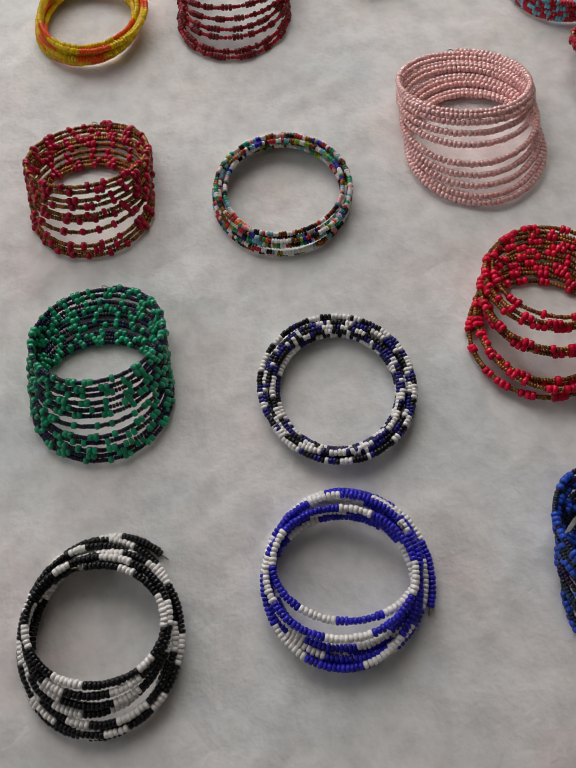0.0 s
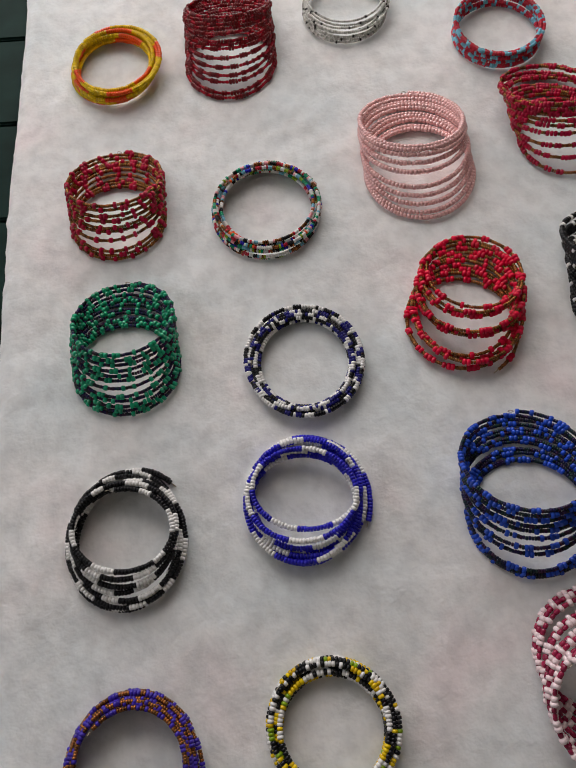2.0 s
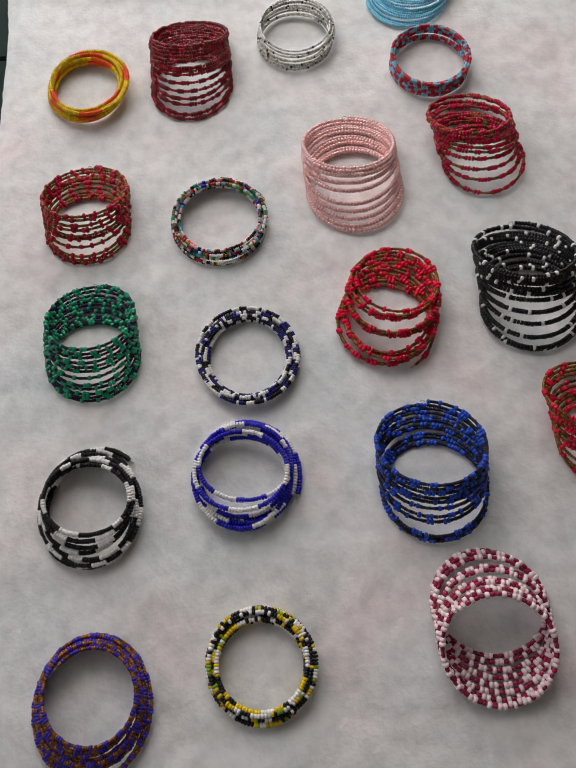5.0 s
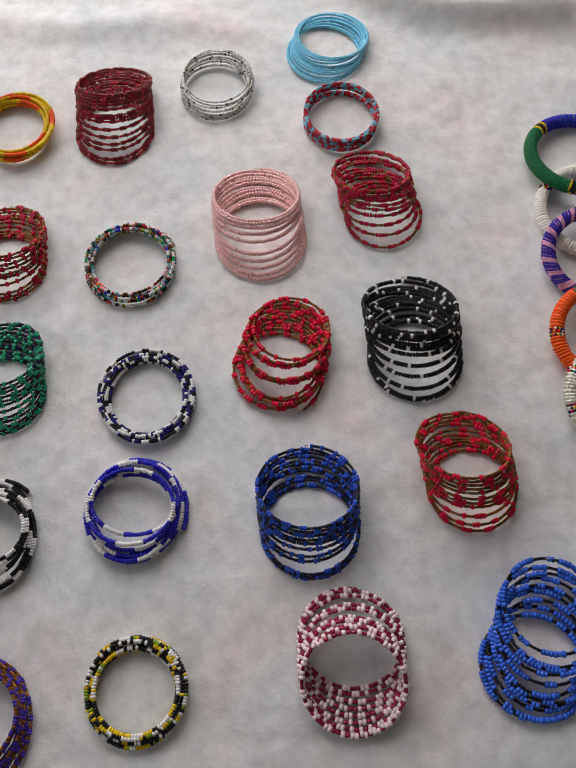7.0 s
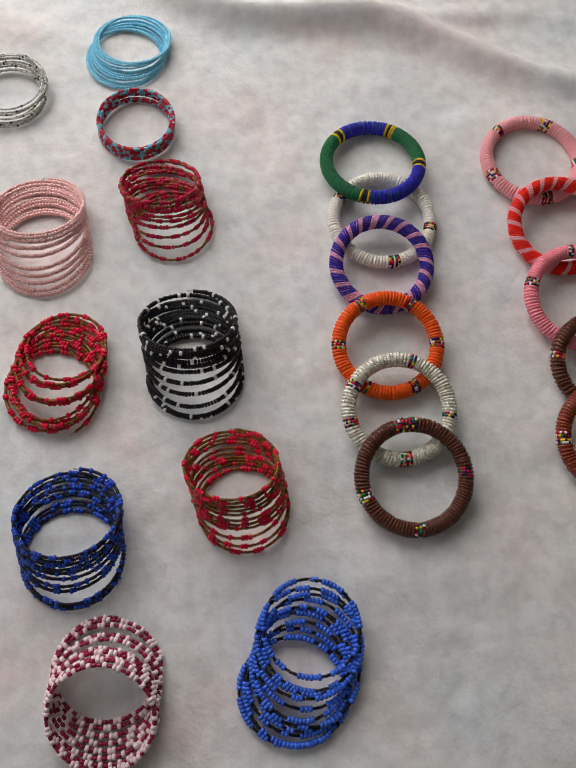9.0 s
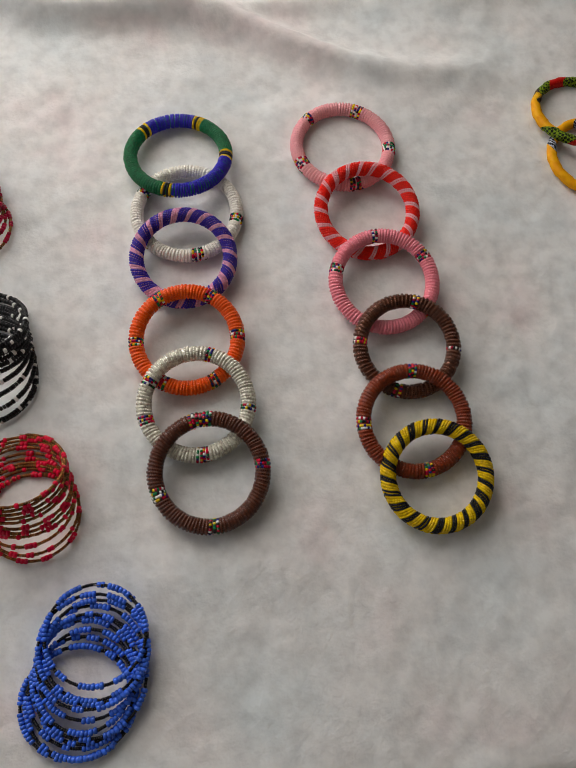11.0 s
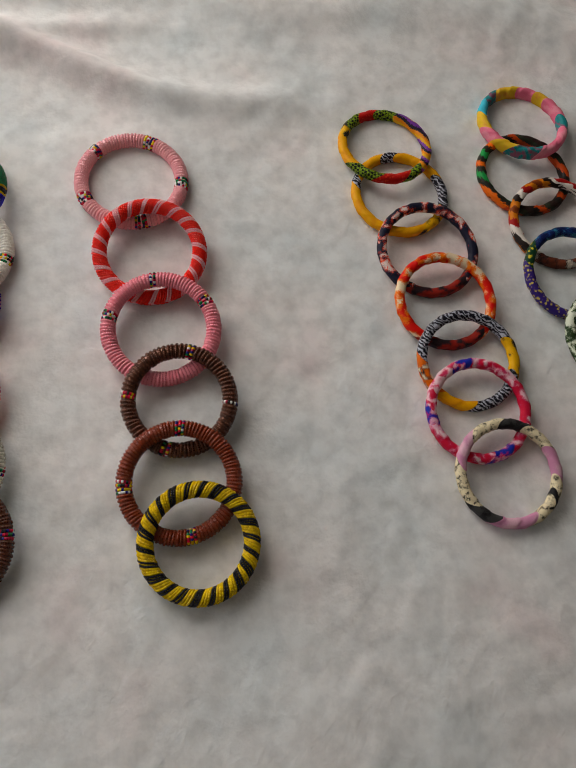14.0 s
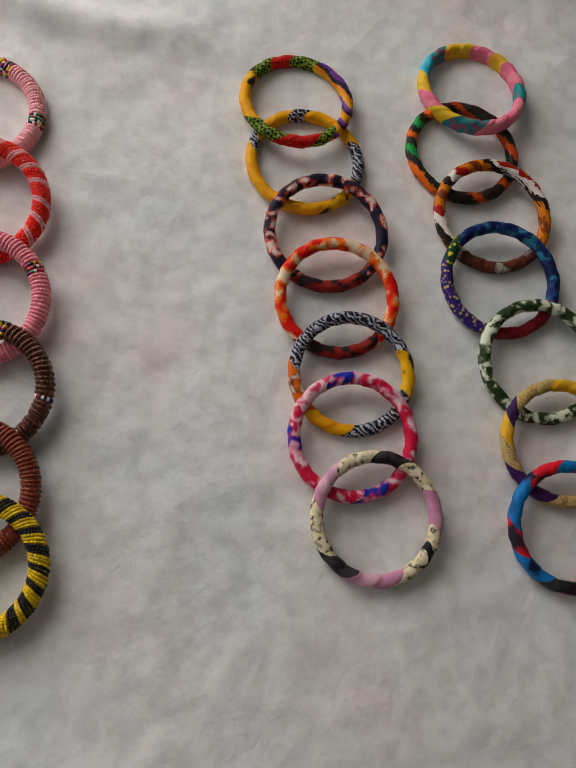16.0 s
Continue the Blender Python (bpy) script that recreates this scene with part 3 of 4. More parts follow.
structure("floor", (-2.2, -2.2, Z0 - 0.1), (3.0, 1.5, Z0), FLOOR)
structure("ceiling", (-2.2, -2.2, 1.85), (3.0, 1.5, 1.95), CEILING)
structure("wall_south", (-2.0, -2.2, Z0), (3.0, -2.0, 1.85), PLASTER)
structure("wall_east", (2.8, -2.0, Z0), (3.0, 1.3, 1.85), PLASTER)
# back wall with its window opening
structure("wall_north_low", (-2.0, 1.3, Z0), (3.0, 1.5, 0.2), PLASTER)
structure("wall_north_high", (-2.0, 1.3, 1.25), (3.0, 1.5, 1.85), PLASTER)
structure("wall_north_left", (-2.0, 1.3, 0.2), (-1.0, 1.5, 1.25), PLASTER)
structure("wall_north_right", (0.4, 1.3, 0.2), (3.0, 1.5, 1.25), PLASTER)
# added side wall, out of view, with an opening behind the side fill lamp
structure("wall_west_low", (-2.2, -2.2, Z0), (-2.0, 1.5, 0.45), PLASTER)
structure("wall_west_high", (-2.2, -2.2, 1.65), (-2.0, 1.5, 1.85), PLASTER)
structure("wall_west_near", (-2.2, -2.2, 0.45), (-2.0, -0.4, 1.65), PLASTER)
structure("wall_west_far", (-2.2, 1.0, 0.45), (-2.0, 1.5, 1.65), PLASTER)

# ---- coil bracelets ----


def spec(mat, radius, length, name):
    return (mat, radius, length, name)

coil("coil_bracelet", "wide coil bracelet of small bronze and dark red beads", "bracelet",
     (-0.0683, 0.2256, 0.0022), (-0.0683, 0.2842, 0.0022), (-0.0698, 0.2512, 0.0254), (-0.0698, 0.3115, 0.0035), 0.0312, 0.0321, 10.15,
     {"s": spec(GOLD, 0.00115, 0.0014, "seed_bead"), "a": spec(CRIMSON, 0.0021, 0.0026, "red_bead")},
     lambda rng: runs(rng, ("s", 3, 6), ("a", 1, 1), ("s", 3, 9), ("a", 1, 2)), pieces=("a",), fronts=(0, 0.06, 0.14, 0.33, 0.49, 0.57, 0.71, 0.8, 0.92, 1))

coil("coil_bracelet", "wide coil bracelet of green glass and dark peacock beads", "bracelet",
     (-0.0544, 0.1169, 0.0022), (-0.0544, 0.1770, 0.0022), (-0.0559, 0.1464, 0.0226), (-0.0559, 0.2054, 0.0035), 0.0325, 0.0310, 12.15,
     {"s": spec(PEACOCK, 0.00115, 0.0014, "seed_bead"), "a": spec(GREEN, 0.0019, 0.0024, "green_bead")},
     lambda rng: runs(rng, ("s", 2, 6), ("a", 1, 2)), pieces=("a",), fronts=(0, 0.07, 0.15, 0.24, 0.31, 0.44, 0.57, 0.65, 0.74, 0.83, 0.91, 1))

coil("coil_bracelet", "tall coil bracelet of deep red glass beads", "bracelet",
     (0.0046, 0.3564, 0.0022), (0.0046, 0.4211, 0.0022), (0.0029, 0.4016, 0.0311), (0.0029, 0.4570, 0.0035), 0.0324, 0.0309, 14.15,
     {"s": spec(RUBY, 0.0011, 0.0026, "tube_bead"), "a": spec(MAROON, 0.0018, 0.0020, "dark_red_bead")},
     lambda rng: runs(rng, ("s", 1, 3), ("a", 1, 5)), pieces=("a",), fronts=(0, 0.05, 0.19, 0.275, 0.375, 0.5, 0.6, 0.65, 0.7, 0.8, 0.85, 0.9, 0.95, 1))

coil("coil_bracelet", "wide coil bracelet of pearly pale pink beads", "bracelet",
     (0.1342, 0.2468, 0.0022), (0.1342, 0.3189, 0.0022), (0.1290, 0.2842, 0.0254), (0.1290, 0.3493, 0.0035), 0.0355, 0.0343, 10.15,
     {"a": spec(PINK, 0.0017, 0.0024, "pink_bead")},
     lambda rng: runs(rng, ("a", 1, 1)), pieces=("a",), fronts=(0, 0.08, 0.2, 0.32, 0.43, 0.65, 0.77, 0.9, 0.97, 1))

coil("coil_bracelet", "slumped coil bracelet of bright red and bronze beads", "bracelet",
     (0.1512, 0.1348, 0.0022), (0.1512, 0.2000, 0.0022), (0.1579, 0.1694, 0.0165), (0.1579, 0.2286, 0.0035), 0.0335, 0.0303, 11.15,
     {"s": spec(GOLD, 0.00115, 0.0014, "seed_bead"), "a": spec(RED, 0.0021, 0.0025, "red_bead")},
     lambda rng: runs(rng, ("s", 2, 8), ("a", 1, 3)), pieces=("a",), start=0.6, wobble=0.003, spread=0.006, fronts=(0, 0.05, 0.13, 0.22, 0.28, 0.51, 0.6, 0.735, 0.86, 0.93, 1))

coil("coil_bracelet", "coil bracelet of dark iridescent and blue beads", "bracelet",
     (0.1762, 0.0209, 0.0022), (0.1762, 0.0832, 0.0022), (0.1737, 0.0491, 0.0307), (0.1737, 0.1112, 0.0035), 0.0333, 0.0339, 11.15,
     {"s": spec(PEACOCK, 0.0012, 0.0014, "seed_bead"), "a": spec(COBALT, 0.0018, 0.0023, "blue_bead")},
     lambda rng: runs(rng, ("s", 4, 12), ("a", 1, 3), ("s", 1, 4), ("a", 1, 2)), pieces=("a",), fronts=(0, 0.04, 0.09, 0.35, 0.42, 0.58, 0.72, 0.79, 0.88, 0.96, 1))

coil("coil_bracelet", "leaning coil bracelet of red and bronze beads", "bracelet",
     (0.2332, 0.2755, 0.0022), (0.2332, 0.3356, 0.0022), (0.2211, 0.3110, 0.0262), (0.2211, 0.3675, 0.0035), 0.0300, 0.0304, 11.15,
     {"s": spec(GOLD, 0.00115, 0.0014, "seed_bead"), "a": spec(CRIMSON, 0.0018, 0.0023, "red_bead")},
     lambda rng: runs(rng, ("s", 1, 6), ("a", 2, 4)), pieces=("a",), wobble=0.0018, fronts=(0, 0.25, 0.43, 0.61, 0.72, 0.8, 0.85, 0.88, 0.93, 0.97, 1))

coil("coil_bracelet", "wide coil bracelet of black beads with single white beads", "bracelet",
     (0.2537, 0.1484, 0.0022), (0.2537, 0.2125, 0.0022), (0.2481, 0.1870, 0.0346), (0.2481, 0.2483, 0.0035), 0.0338, 0.0344, 12.15,
     {"s": spec(BLACK, 0.00185, 0.0022, "black_bead"), "a": spec(WHITE, 0.0020, 0.0022, "white_bead")},
     lambda rng: runs(rng, ("s", 6, 15), ("a", 1, 1), ("s", 2, 5), ("a", 0, 1)), pieces=("s", "a"), fronts=(0, 0.03, 0.18, 0.35, 0.51, 0.67, 0.76, 0.82, 0.9, 0.94, 0.98, 1))

coil("coil_bracelet", "coil bracelet of scarlet and bronze beads", "bracelet",
     (0.2888, 0.0549, 0.0022), (0.2888, 0.1110, 0.0022), (0.2811, 0.0832, 0.0328), (0.2811, 0.1384, 0.0035), 0.0310, 0.0312, 11.15,
     {"s": spec(GOLD, 0.00115, 0.0014, "seed_bead"), "a": spec(RED, 0.0019, 0.0024, "red_bead")},
     lambda rng: runs(rng, ("s", 4, 11), ("a", 1, 3)), pieces=("a",), fronts=(0, 0.1, 0.26, 0.45, 0.55, 0.63, 0.72, 0.79, 0.87, 0.95, 1))

coil("coil_bracelet", "slumped coil bracelet of cobalt blue and black beads", "bracelet",
     (0.3217, -0.0639, 0.0022), (0.3217, -0.0010, 0.0022), (0.3344, -0.0254, 0.0120), (0.3344, 0.0385, 0.0120), 0.0338, 0.0319, 11.15,
     {"s": spec(BLACK, 0.0011, 0.0014, "seed_bead"), "a": spec(AZURE, 0.0020, 0.0025, "blue_bead")},
     lambda rng: runs(rng, ("s", 2, 7), ("a", 2, 8)), pieces=("a",), wobble=0.0022, spread=0.006, fronts=(0, 0.04, 0.09, 0.16, 0.34, 0.38, 0.57, 0.75, 0.81, 0.87, 1))

coil("coil_bracelet", "coil bracelet of pinkish white beads and magenta tubes", "bracelet",
     (0.2040, -0.0465, 0.0022), (0.2040, 0.0149, 0.0022), (0.2039, -0.0739, 0.0035), (0.2039, -0.0134, 0.0268), 0.0339, 0.0324, 9.15,
     {"s": spec(MAGENTA, 0.0013, 0.0032, "tube_bead"), "a": spec(MILKY, 0.0021, 0.0026, "white_bead")},
     lambda rng: runs(rng, ("s", 1, 2), ("a", 1, 2)), pieces=("s", "a"), start=3.0, fronts=(0, 0.14, 0.28, 0.43, 0.57, 0.7, 0.83, 0.93, 1))

coil("coil_bracelet", "coil bracelet of tiny sky blue glass beads", "bracelet",
     (0.1846, 0.4444, 0.0022), (0.1846, 0.5087, 0.0022), (0.1912, 0.4637, 0.0117), (0.1912, 0.5253, 0.0035), 0.0322, 0.0311, 12.2,
     {"a": spec(SKYB, 0.0011, 0.0015, "sky_blue_bead")},
     lambda rng: runs(rng, ("a", 1, 1)), pieces=(), wobble=0.0016)

coil("coil_bracelet", "narrow coil bracelet of yellow and orange beads", "bracelet",
     (-0.0824, 0.3550, 0.0022), (-0.0824, 0.4183, 0.0022), (-0.0793, 0.3601, 0.0110), (-0.0793, 0.4210, 0.0110), 0.0309, 0.0305, 9.3,
     {"a": spec(YELLOW, 0.0016, 0.0017, "yellow_bead"), "b": spec(ORANGE, 0.0016, 0.0017, "orange_bead")},
     lambda rng: runs(rng, ("a", 14, 26), ("b", 7, 13)), pieces=("a", "b"), wobble=0.0016, spread=0.006)

coil("coil_bracelet", "narrow coil bracelet of mixed many-coloured seed beads", "bracelet",
     (0.0314, 0.2196, 0.0022), (0.0314, 0.2942, 0.0022), (0.0324, 0.2285, 0.0090), (0.0324, 0.2905, 0.0090), 0.0368, 0.0330, 9.3,
     {"r": spec(SCARLET, 0.0013, 0.0014, "red_bead"), "g": spec(GREEN, 0.0013, 0.0016, "green_bead"), "w": spec(WHITE, 0.0013, 0.0014, "white_bead"), "k": spec(BLACK, 0.0013, 0.0014, "black_bead"), "t": spec(TURQ, 0.0013, 0.0014, "turquoise_bead"), "y": spec(GOLD, 0.0013, 0.0014, "gold_bead"), "p": spec(SALMON, 0.0013, 0.0014, "pink_bead"), "n": spec(ROYAL, 0.0013, 0.0014, "blue_bead"), "l": spec(LIME, 0.0013, 0.0014, "lime_bead"), "o": spec(ORANGE, 0.0013, 0.0014, "orange_bead")},
     lambda rng: mixed(rng, (("r", 3), ("g", 4), ("w", 10), ("k", 6), ("t", 3), ("y", 5), ("l", 3), ("p", 3), ("n", 1), ("o", 1))), pieces=("r", "g", "w", "k", "t", "y", "p", "n", "o", "l"), wobble=0.0013, spread=0.0075)

coil("coil_bracelet", "narrow coil bracelet of navy, black and white beads", "bracelet",
     (0.0544, 0.1140, 0.0022), (0.0544, 0.1812, 0.0022), (0.0547, 0.1133, 0.0060), (0.0547, 0.1798, 0.0060), 0.0335, 0.0332, 9.4,
     {"w": spec(WHITE, 0.0016, 0.0018, "white_bead"), "n": spec(NAVY, 0.00155, 0.0017, "blue_bead"), "k": spec(BLACK, 0.00155, 0.0017, "black_bead")},
     lambda rng: mixed(rng, (("w", 5), ("n", 4), ("k", 4))), pieces=("w", "n", "k"), wobble=0.0016, spread=0.010)

coil("coil_bracelet", "loose coil bracelet of black beads with white blocks", "bracelet",
     (-0.0452, 0.0040, 0.0022), (-0.0452, 0.0815, 0.0022), (-0.0442, 0.0232, 0.0120), (-0.0442, 0.0697, 0.0120), 0.0328, 0.0283, 9.15,
     {"k": spec(BLACK, 0.0017, 0.0018, "black_bead"), "w": spec(WHITE, 0.0017, 0.0019, "white_bead")},
     lambda rng: runs(rng, ("k", 6, 12), ("w", 4, 7)), pieces=("k", "w"), start=2.5, wobble=0.0045, fronts=(0, 0.05, 0.1, 0.22, 0.42, 0.5, 0.65, 0.82, 1), spread=0.002)

coil("coil_bracelet", "loose coil bracelet of royal blue and white bead blocks", "bracelet",
     (0.0536, 0.0291, 0.0022), (0.0536, 0.0996, 0.0022), (0.0542, 0.0421, 0.0110), (0.0542, 0.0891, 0.0110), 0.0323, 0.0295, 9.15,
     {"k": spec(ROYAL, 0.0017, 0.0018, "blue_bead"), "w": spec(WHITE, 0.0017, 0.0019, "white_bead")},
     lambda rng: runs(rng, ("k", 10, 15), ("w", 7, 10)), pieces=("k", "w"), start=1.2, wobble=0.0045, fronts=(0, 0.04, 0.1, 0.16, 0.22, 0.5, 0.62, 0.8, 1), spread=0.002)

coil("coil_bracelet", "coil bracelet of black, yellow and white beads", "bracelet",
     (0.0655, -0.0840, 0.0022), (0.0655, -0.0206, 0.0022), (0.0666, -0.0779, 0.0070), (0.0666, -0.0220, 0.0070), 0.0317, 0.0292, 8.3,
     {"k": spec(BLACK, 0.0017, 0.0019, "black_bead"), "y": spec(YELLOW, 0.0017, 0.0019, "yellow_bead"), "w": spec(WHITE, 0.0017, 0.0019, "white_bead"), "l": spec(LIME, 0.0017, 0.0019, "lime_bead")},
     lambda rng: mixed(rng, (("k", 6), ("y", 4), ("w", 4), ("l", 1))), pieces=("k", "y", "w", "l"), wobble=0.0018, spread=0.008)

coil("coil_bracelet", "coil bracelet of violet and thin gold beads", "bracelet",
     (-0.0325, -0.1142, 0.0022), (-0.0325, -0.0350, 0.0022), (-0.0336, -0.0949, 0.0120), (-0.0336, -0.0385, 0.0100), 0.0345, 0.0282, 11.3,
     {"s": spec(GOLD, 0.00125, 0.0014, "gold_bead"), "a": spec(PURPLE, 0.0016, 0.0018, "violet_bead")},
     lambda rng: runs(rng, ("s", 2, 5), ("a", 1, 3)), pieces=("a",), wobble=0.002, spread=0.004)

coil("coil_bracelet", "narrow coil bracelet of turquoise and red beads", "bracelet",
     (0.1986, 0.3702, 0.0022), (0.1986, 0.4318, 0.0022), (0.1985, 0.3743, 0.0110), (0.1985, 0.4351, 0.0110), 0.0308, 0.0304, 8.3,
     {"r": spec(SCARLET, 0.00135, 0.0017, "red_bead"), "t": spec(TURQ, 0.00135, 0.0017, "turquoise_bead")},
     lambda rng: runs(rng, ("r", 2, 5), ("t", 1, 4)), pieces=("r", "t"), wobble=0.001, spread=0.003)

coil("coil_bracelet", "narrow coil bracelet of thin silver beads with black dots", "bracelet",
     (0.0894, 0.4012, 0.0022), (0.0894, 0.4628, 0.0022), (0.0901, 0.4119, 0.0110), (0.0901, 0.4730, 0.0110), 0.0308, 0.0306, 11.3,
     {"s": spec(SILVER, 0.0009, 0.0014, "silver_bead"), "a": spec(BLACK, 0.0011, 0.0014, "black_bead")},
     lambda rng: runs(rng, ("s", 12, 30), ("a", 1, 1)), pieces=("a",), wobble=0.0014, spread=0.004)


# ---- beaded bangles ----
def green_blue(a, k, rng):
    for at in (-7, 63, 134, 256):
        d = ang(a, at)
        if d < 2.2:
            return ("black_band", "black bead band", BLACK)
        if d < 6.5:
            return ("yellow_band", "yellow bead bands", YELLOW)
    if 63 < a < 134 or 256 < a < 353:
        return ("blue_section", "royal blue bead sections", ROYAL)
    return ("green_section", "green bead sections", LEAF)


beaded_bangle("ivory white beaded bangle with many-coloured bands", 0.3978, 0.3108, 0.0387, 0.0052, 0.0055, 0.0055,
              plain_with_bands("white_section", "ivory bead winding", SNOW, ((145, 6), (53, 6), (-13, 6), (-81, 6), (215, 5),)), seed=2)
beaded_bangle("green and royal blue beaded bangle with yellow bands", 0.3930, 0.3628, 0.0379, 0.0055, 0.0055, 0.0145,
              green_blue, pitch=0.0020, filled=False, seed=3)
beaded_bangle("violet beaded bangle with spiral pink stripes", 0.3942, 0.2683, 0.0350, 0.0055, 0.0145, 0.0055,
              striped(("violet_stripe", "violet bead stripes", PURPLE), ("pink_stripe", "lilac pink bead stripes", LILAC), 19, 0.66), slant=8.0, pitch=0.0018, filled=False, seed=4)
beaded_bangle("orange beaded bangle with six small coloured bands", 0.3946, 0.2009, 0.0362, 0.0055, 0.0145, 0.0055,
              plain_with_bands("orange_section", "orange bead winding", ORANGE, ((120, 5), (58, 5), (180, 5), (0, 5), (238, 5), (-63, 5),)), seed=5)
beaded_bangle("clear silvery beaded bangle with small coloured bands", 0.3993, 0.1516, 0.0361, 0.0055, 0.0145, 0.0055,
              plain_with_bands("clear_section", "clear silvery bead winding", CLEAR, ((72, 5), (150, 6), (194, 5), (-9, 5), (-86, 6),)), seed=6)
beaded_bangle("dark brown beaded bangle with many-coloured bands", 0.4060, 0.1027, 0.0361, 0.0055, 0.0145, 0.0055,
              plain_with_bands("brown_section", "dark brown bead winding", BROWN, ((95, 14), (4, 6), (200, 7), (-88, 6),)), seed=7)
beaded_bangle("salmon pink beaded bangle with small coloured bands", 0.5270, 0.3685, 0.0380, 0.0055, 0.0055, 0.0055,
              plain_with_bands("pink_section", "salmon pink bead winding", SALMON, ((134, 5), (64, 8), (-9, 7), (206, 7), (-82, 7),)), seed=8)
beaded_bangle("poppy red beaded bangle with spiral pale pink stripes", 0.5382, 0.3026, 0.0363, 0.0055, 0.0145, 0.0055,
              striped(("red_stripe", "poppy red bead stripes", POPPY), ("pale_stripe", "pale pink bead stripes", SALMON), 20, 0.66), slant=8.0, pitch=0.0018, filled=False, seed=9)
beaded_bangle("rose pink beaded bangle with small coloured bands", 0.5434, 0.2395, 0.0368, 0.0055, 0.0145, 0.0055,
              plain_with_bands("pink_section", "rose pink bead winding", ROSE, ((95, 5), (30, 6), (163, 6), (-44, 6),)), seed=10)
beaded_bangle("dark bronze beaded bangle with small coloured bands", 0.5529, 0.1855, 0.0344, 0.0055, 0.0145, 0.0055,
              plain_with_bands("bronze_section", "dark bronze bead winding", BRONZE, ((74, 5), (172, 4), (-10, 4), (252, 5),)), pitch=0.0028, seed=11)
beaded_bangle("rust brown beaded bangle with small coloured bands", 0.5497, 0.1288, 0.0356, 0.0055, 0.0145, 0.0055,
              plain_with_bands("rust_section", "rust brown bead winding", RUST, ((86, 6), (180, 6), (-82, 5),)), seed=12)
beaded_bangle("yellow and black beaded bangle with spiral stripes", 0.5595, 0.0889, 0.0337, 0.0055, 0.0145, 0.0055,
              striped(("yellow_stripe", "yellow bead stripes", YELLOW), ("black_stripe", "black bead stripes", BLACK), 22, 0.55), slant=7.0, pitch=0.0018, filled=False, seed=13)

# ---- fabric bangles ----
YEL = cloth_print("yellow_cotton", (0.92, 0.54, 0.012), [(0.88, 0.47, 0.012)], "blotch", 160)
YELK = cloth_print("yellow_black_cotton", (0.90, 0.58, 0.02), [(0.02, 0.018, 0.02)], "nested", 150)
CHK = cloth_print("green_checked_cotton", (0.010, 0.016, 0.010), [(0.27, 0.37, 0.035)], "check", 480)
REDD = cloth_print("red_dotted_cotton", (0.55, 0.02, 0.012), [(0.72, 0.09, 0.04)], "dots", 420)
PURO = cloth_print("purple_orange_cotton", (0.85, 0.38, 0.03), [(0.02, 0.015, 0.03), (0.24, 0.08, 0.36), (0.85, 0.55, 0.03)], "bands", 40)
BWP = cloth_print("black_white_cotton", (0.010, 0.010, 0.016), [(0.52, 0.54, 0.60)], "stripes", 420)
NOW = cloth_print("navy_orange_cotton", (0.012, 0.013, 0.028), [(0.012, 0.013, 0.028), (0.03, 0.03, 0.05), (0.90, 0.14, 0.02), (0.80, 0.72, 0.68)], "nested", 150)
RDB = cloth_print("red_black_cotton", (0.34, 0.045, 0.03), [(0.02, 0.012, 0.015)], "blotch", 150)
ROW = cloth_print("red_orange_cotton", (0.80, 0.022, 0.008), [(0.80, 0.022, 0.008), (0.95, 0.28, 0.015), (0.95, 0.34, 0.03), (0.95, 0.82, 0.62)], "nested", 105)
ORW = cloth_print("orange_white_cotton", (0.85, 0.26, 0.015), [(0.02, 0.02, 0.02), (0.80, 0.70, 0.55)], "nested", 180)
PKR = cloth_print("pink_red_cotton", (0.72, 0.03, 0.11), [(0.66, 0.10, 0.22), (0.92, 0.42, 0.55), (0.95, 0.75, 0.78)], "nested", 160)
PKW = cloth_print("pale_pink_cotton", (0.90, 0.66, 0.70), [(0.75, 0.10, 0.22)], "nested", 150)
PKB = cloth_print("blue_pink_cotton", (0.03, 0.06, 0.40), [(0.75, 0.05, 0.18), (0.85, 0.55, 0.65)], "nested", 150)
CRB = cloth_print("cream_splatter_cotton", (0.88, 0.80, 0.60), [(0.015, 0.013, 0.012)], "splatter", 290)
BKC = cloth_print("black_cotton", (0.014, 0.013, 0.014), [(0.05, 0.05, 0.05)], "blotch", 120)
LIL = cloth_print("lilac_cotton", (0.66, 0.36, 0.50), [(0.76, 0.52, 0.60)], "blotch", 90)
TEAL = cloth_print("teal_cotton", (0.02, 0.26, 0.27), [(0.30, 0.14, 0.20)], "stripes", 160)
CYAN = cloth_print("cyan_cotton", (0.10, 0.58, 0.70), [(0.07, 0.48, 0.6)], "blotch", 80)
HPK = cloth_print("pink_cotton", (0.90, 0.30, 0.42), [(0.92, 0.42, 0.50)], "blotch", 110)
LEM = cloth_print("lemon_cotton", (0.90, 0.66, 0.08), [(0.88, 0.50, 0.12)], "splatter", 110)
GOB = cloth_print("green_orange_cotton", (0.02, 0.34, 0.11), [(0.02, 0.02, 0.015), (0.90, 0.27, 0.02), (0.02, 0.02, 0.015)], "bands", 20)
OKB = cloth_print("orange_brown_black_cotton", (0.025, 0.014, 0.012), [(0.018, 0.014, 0.012), (0.60, 0.13, 0.02), (0.025, 0.03, 0.02)], "bands", 20)
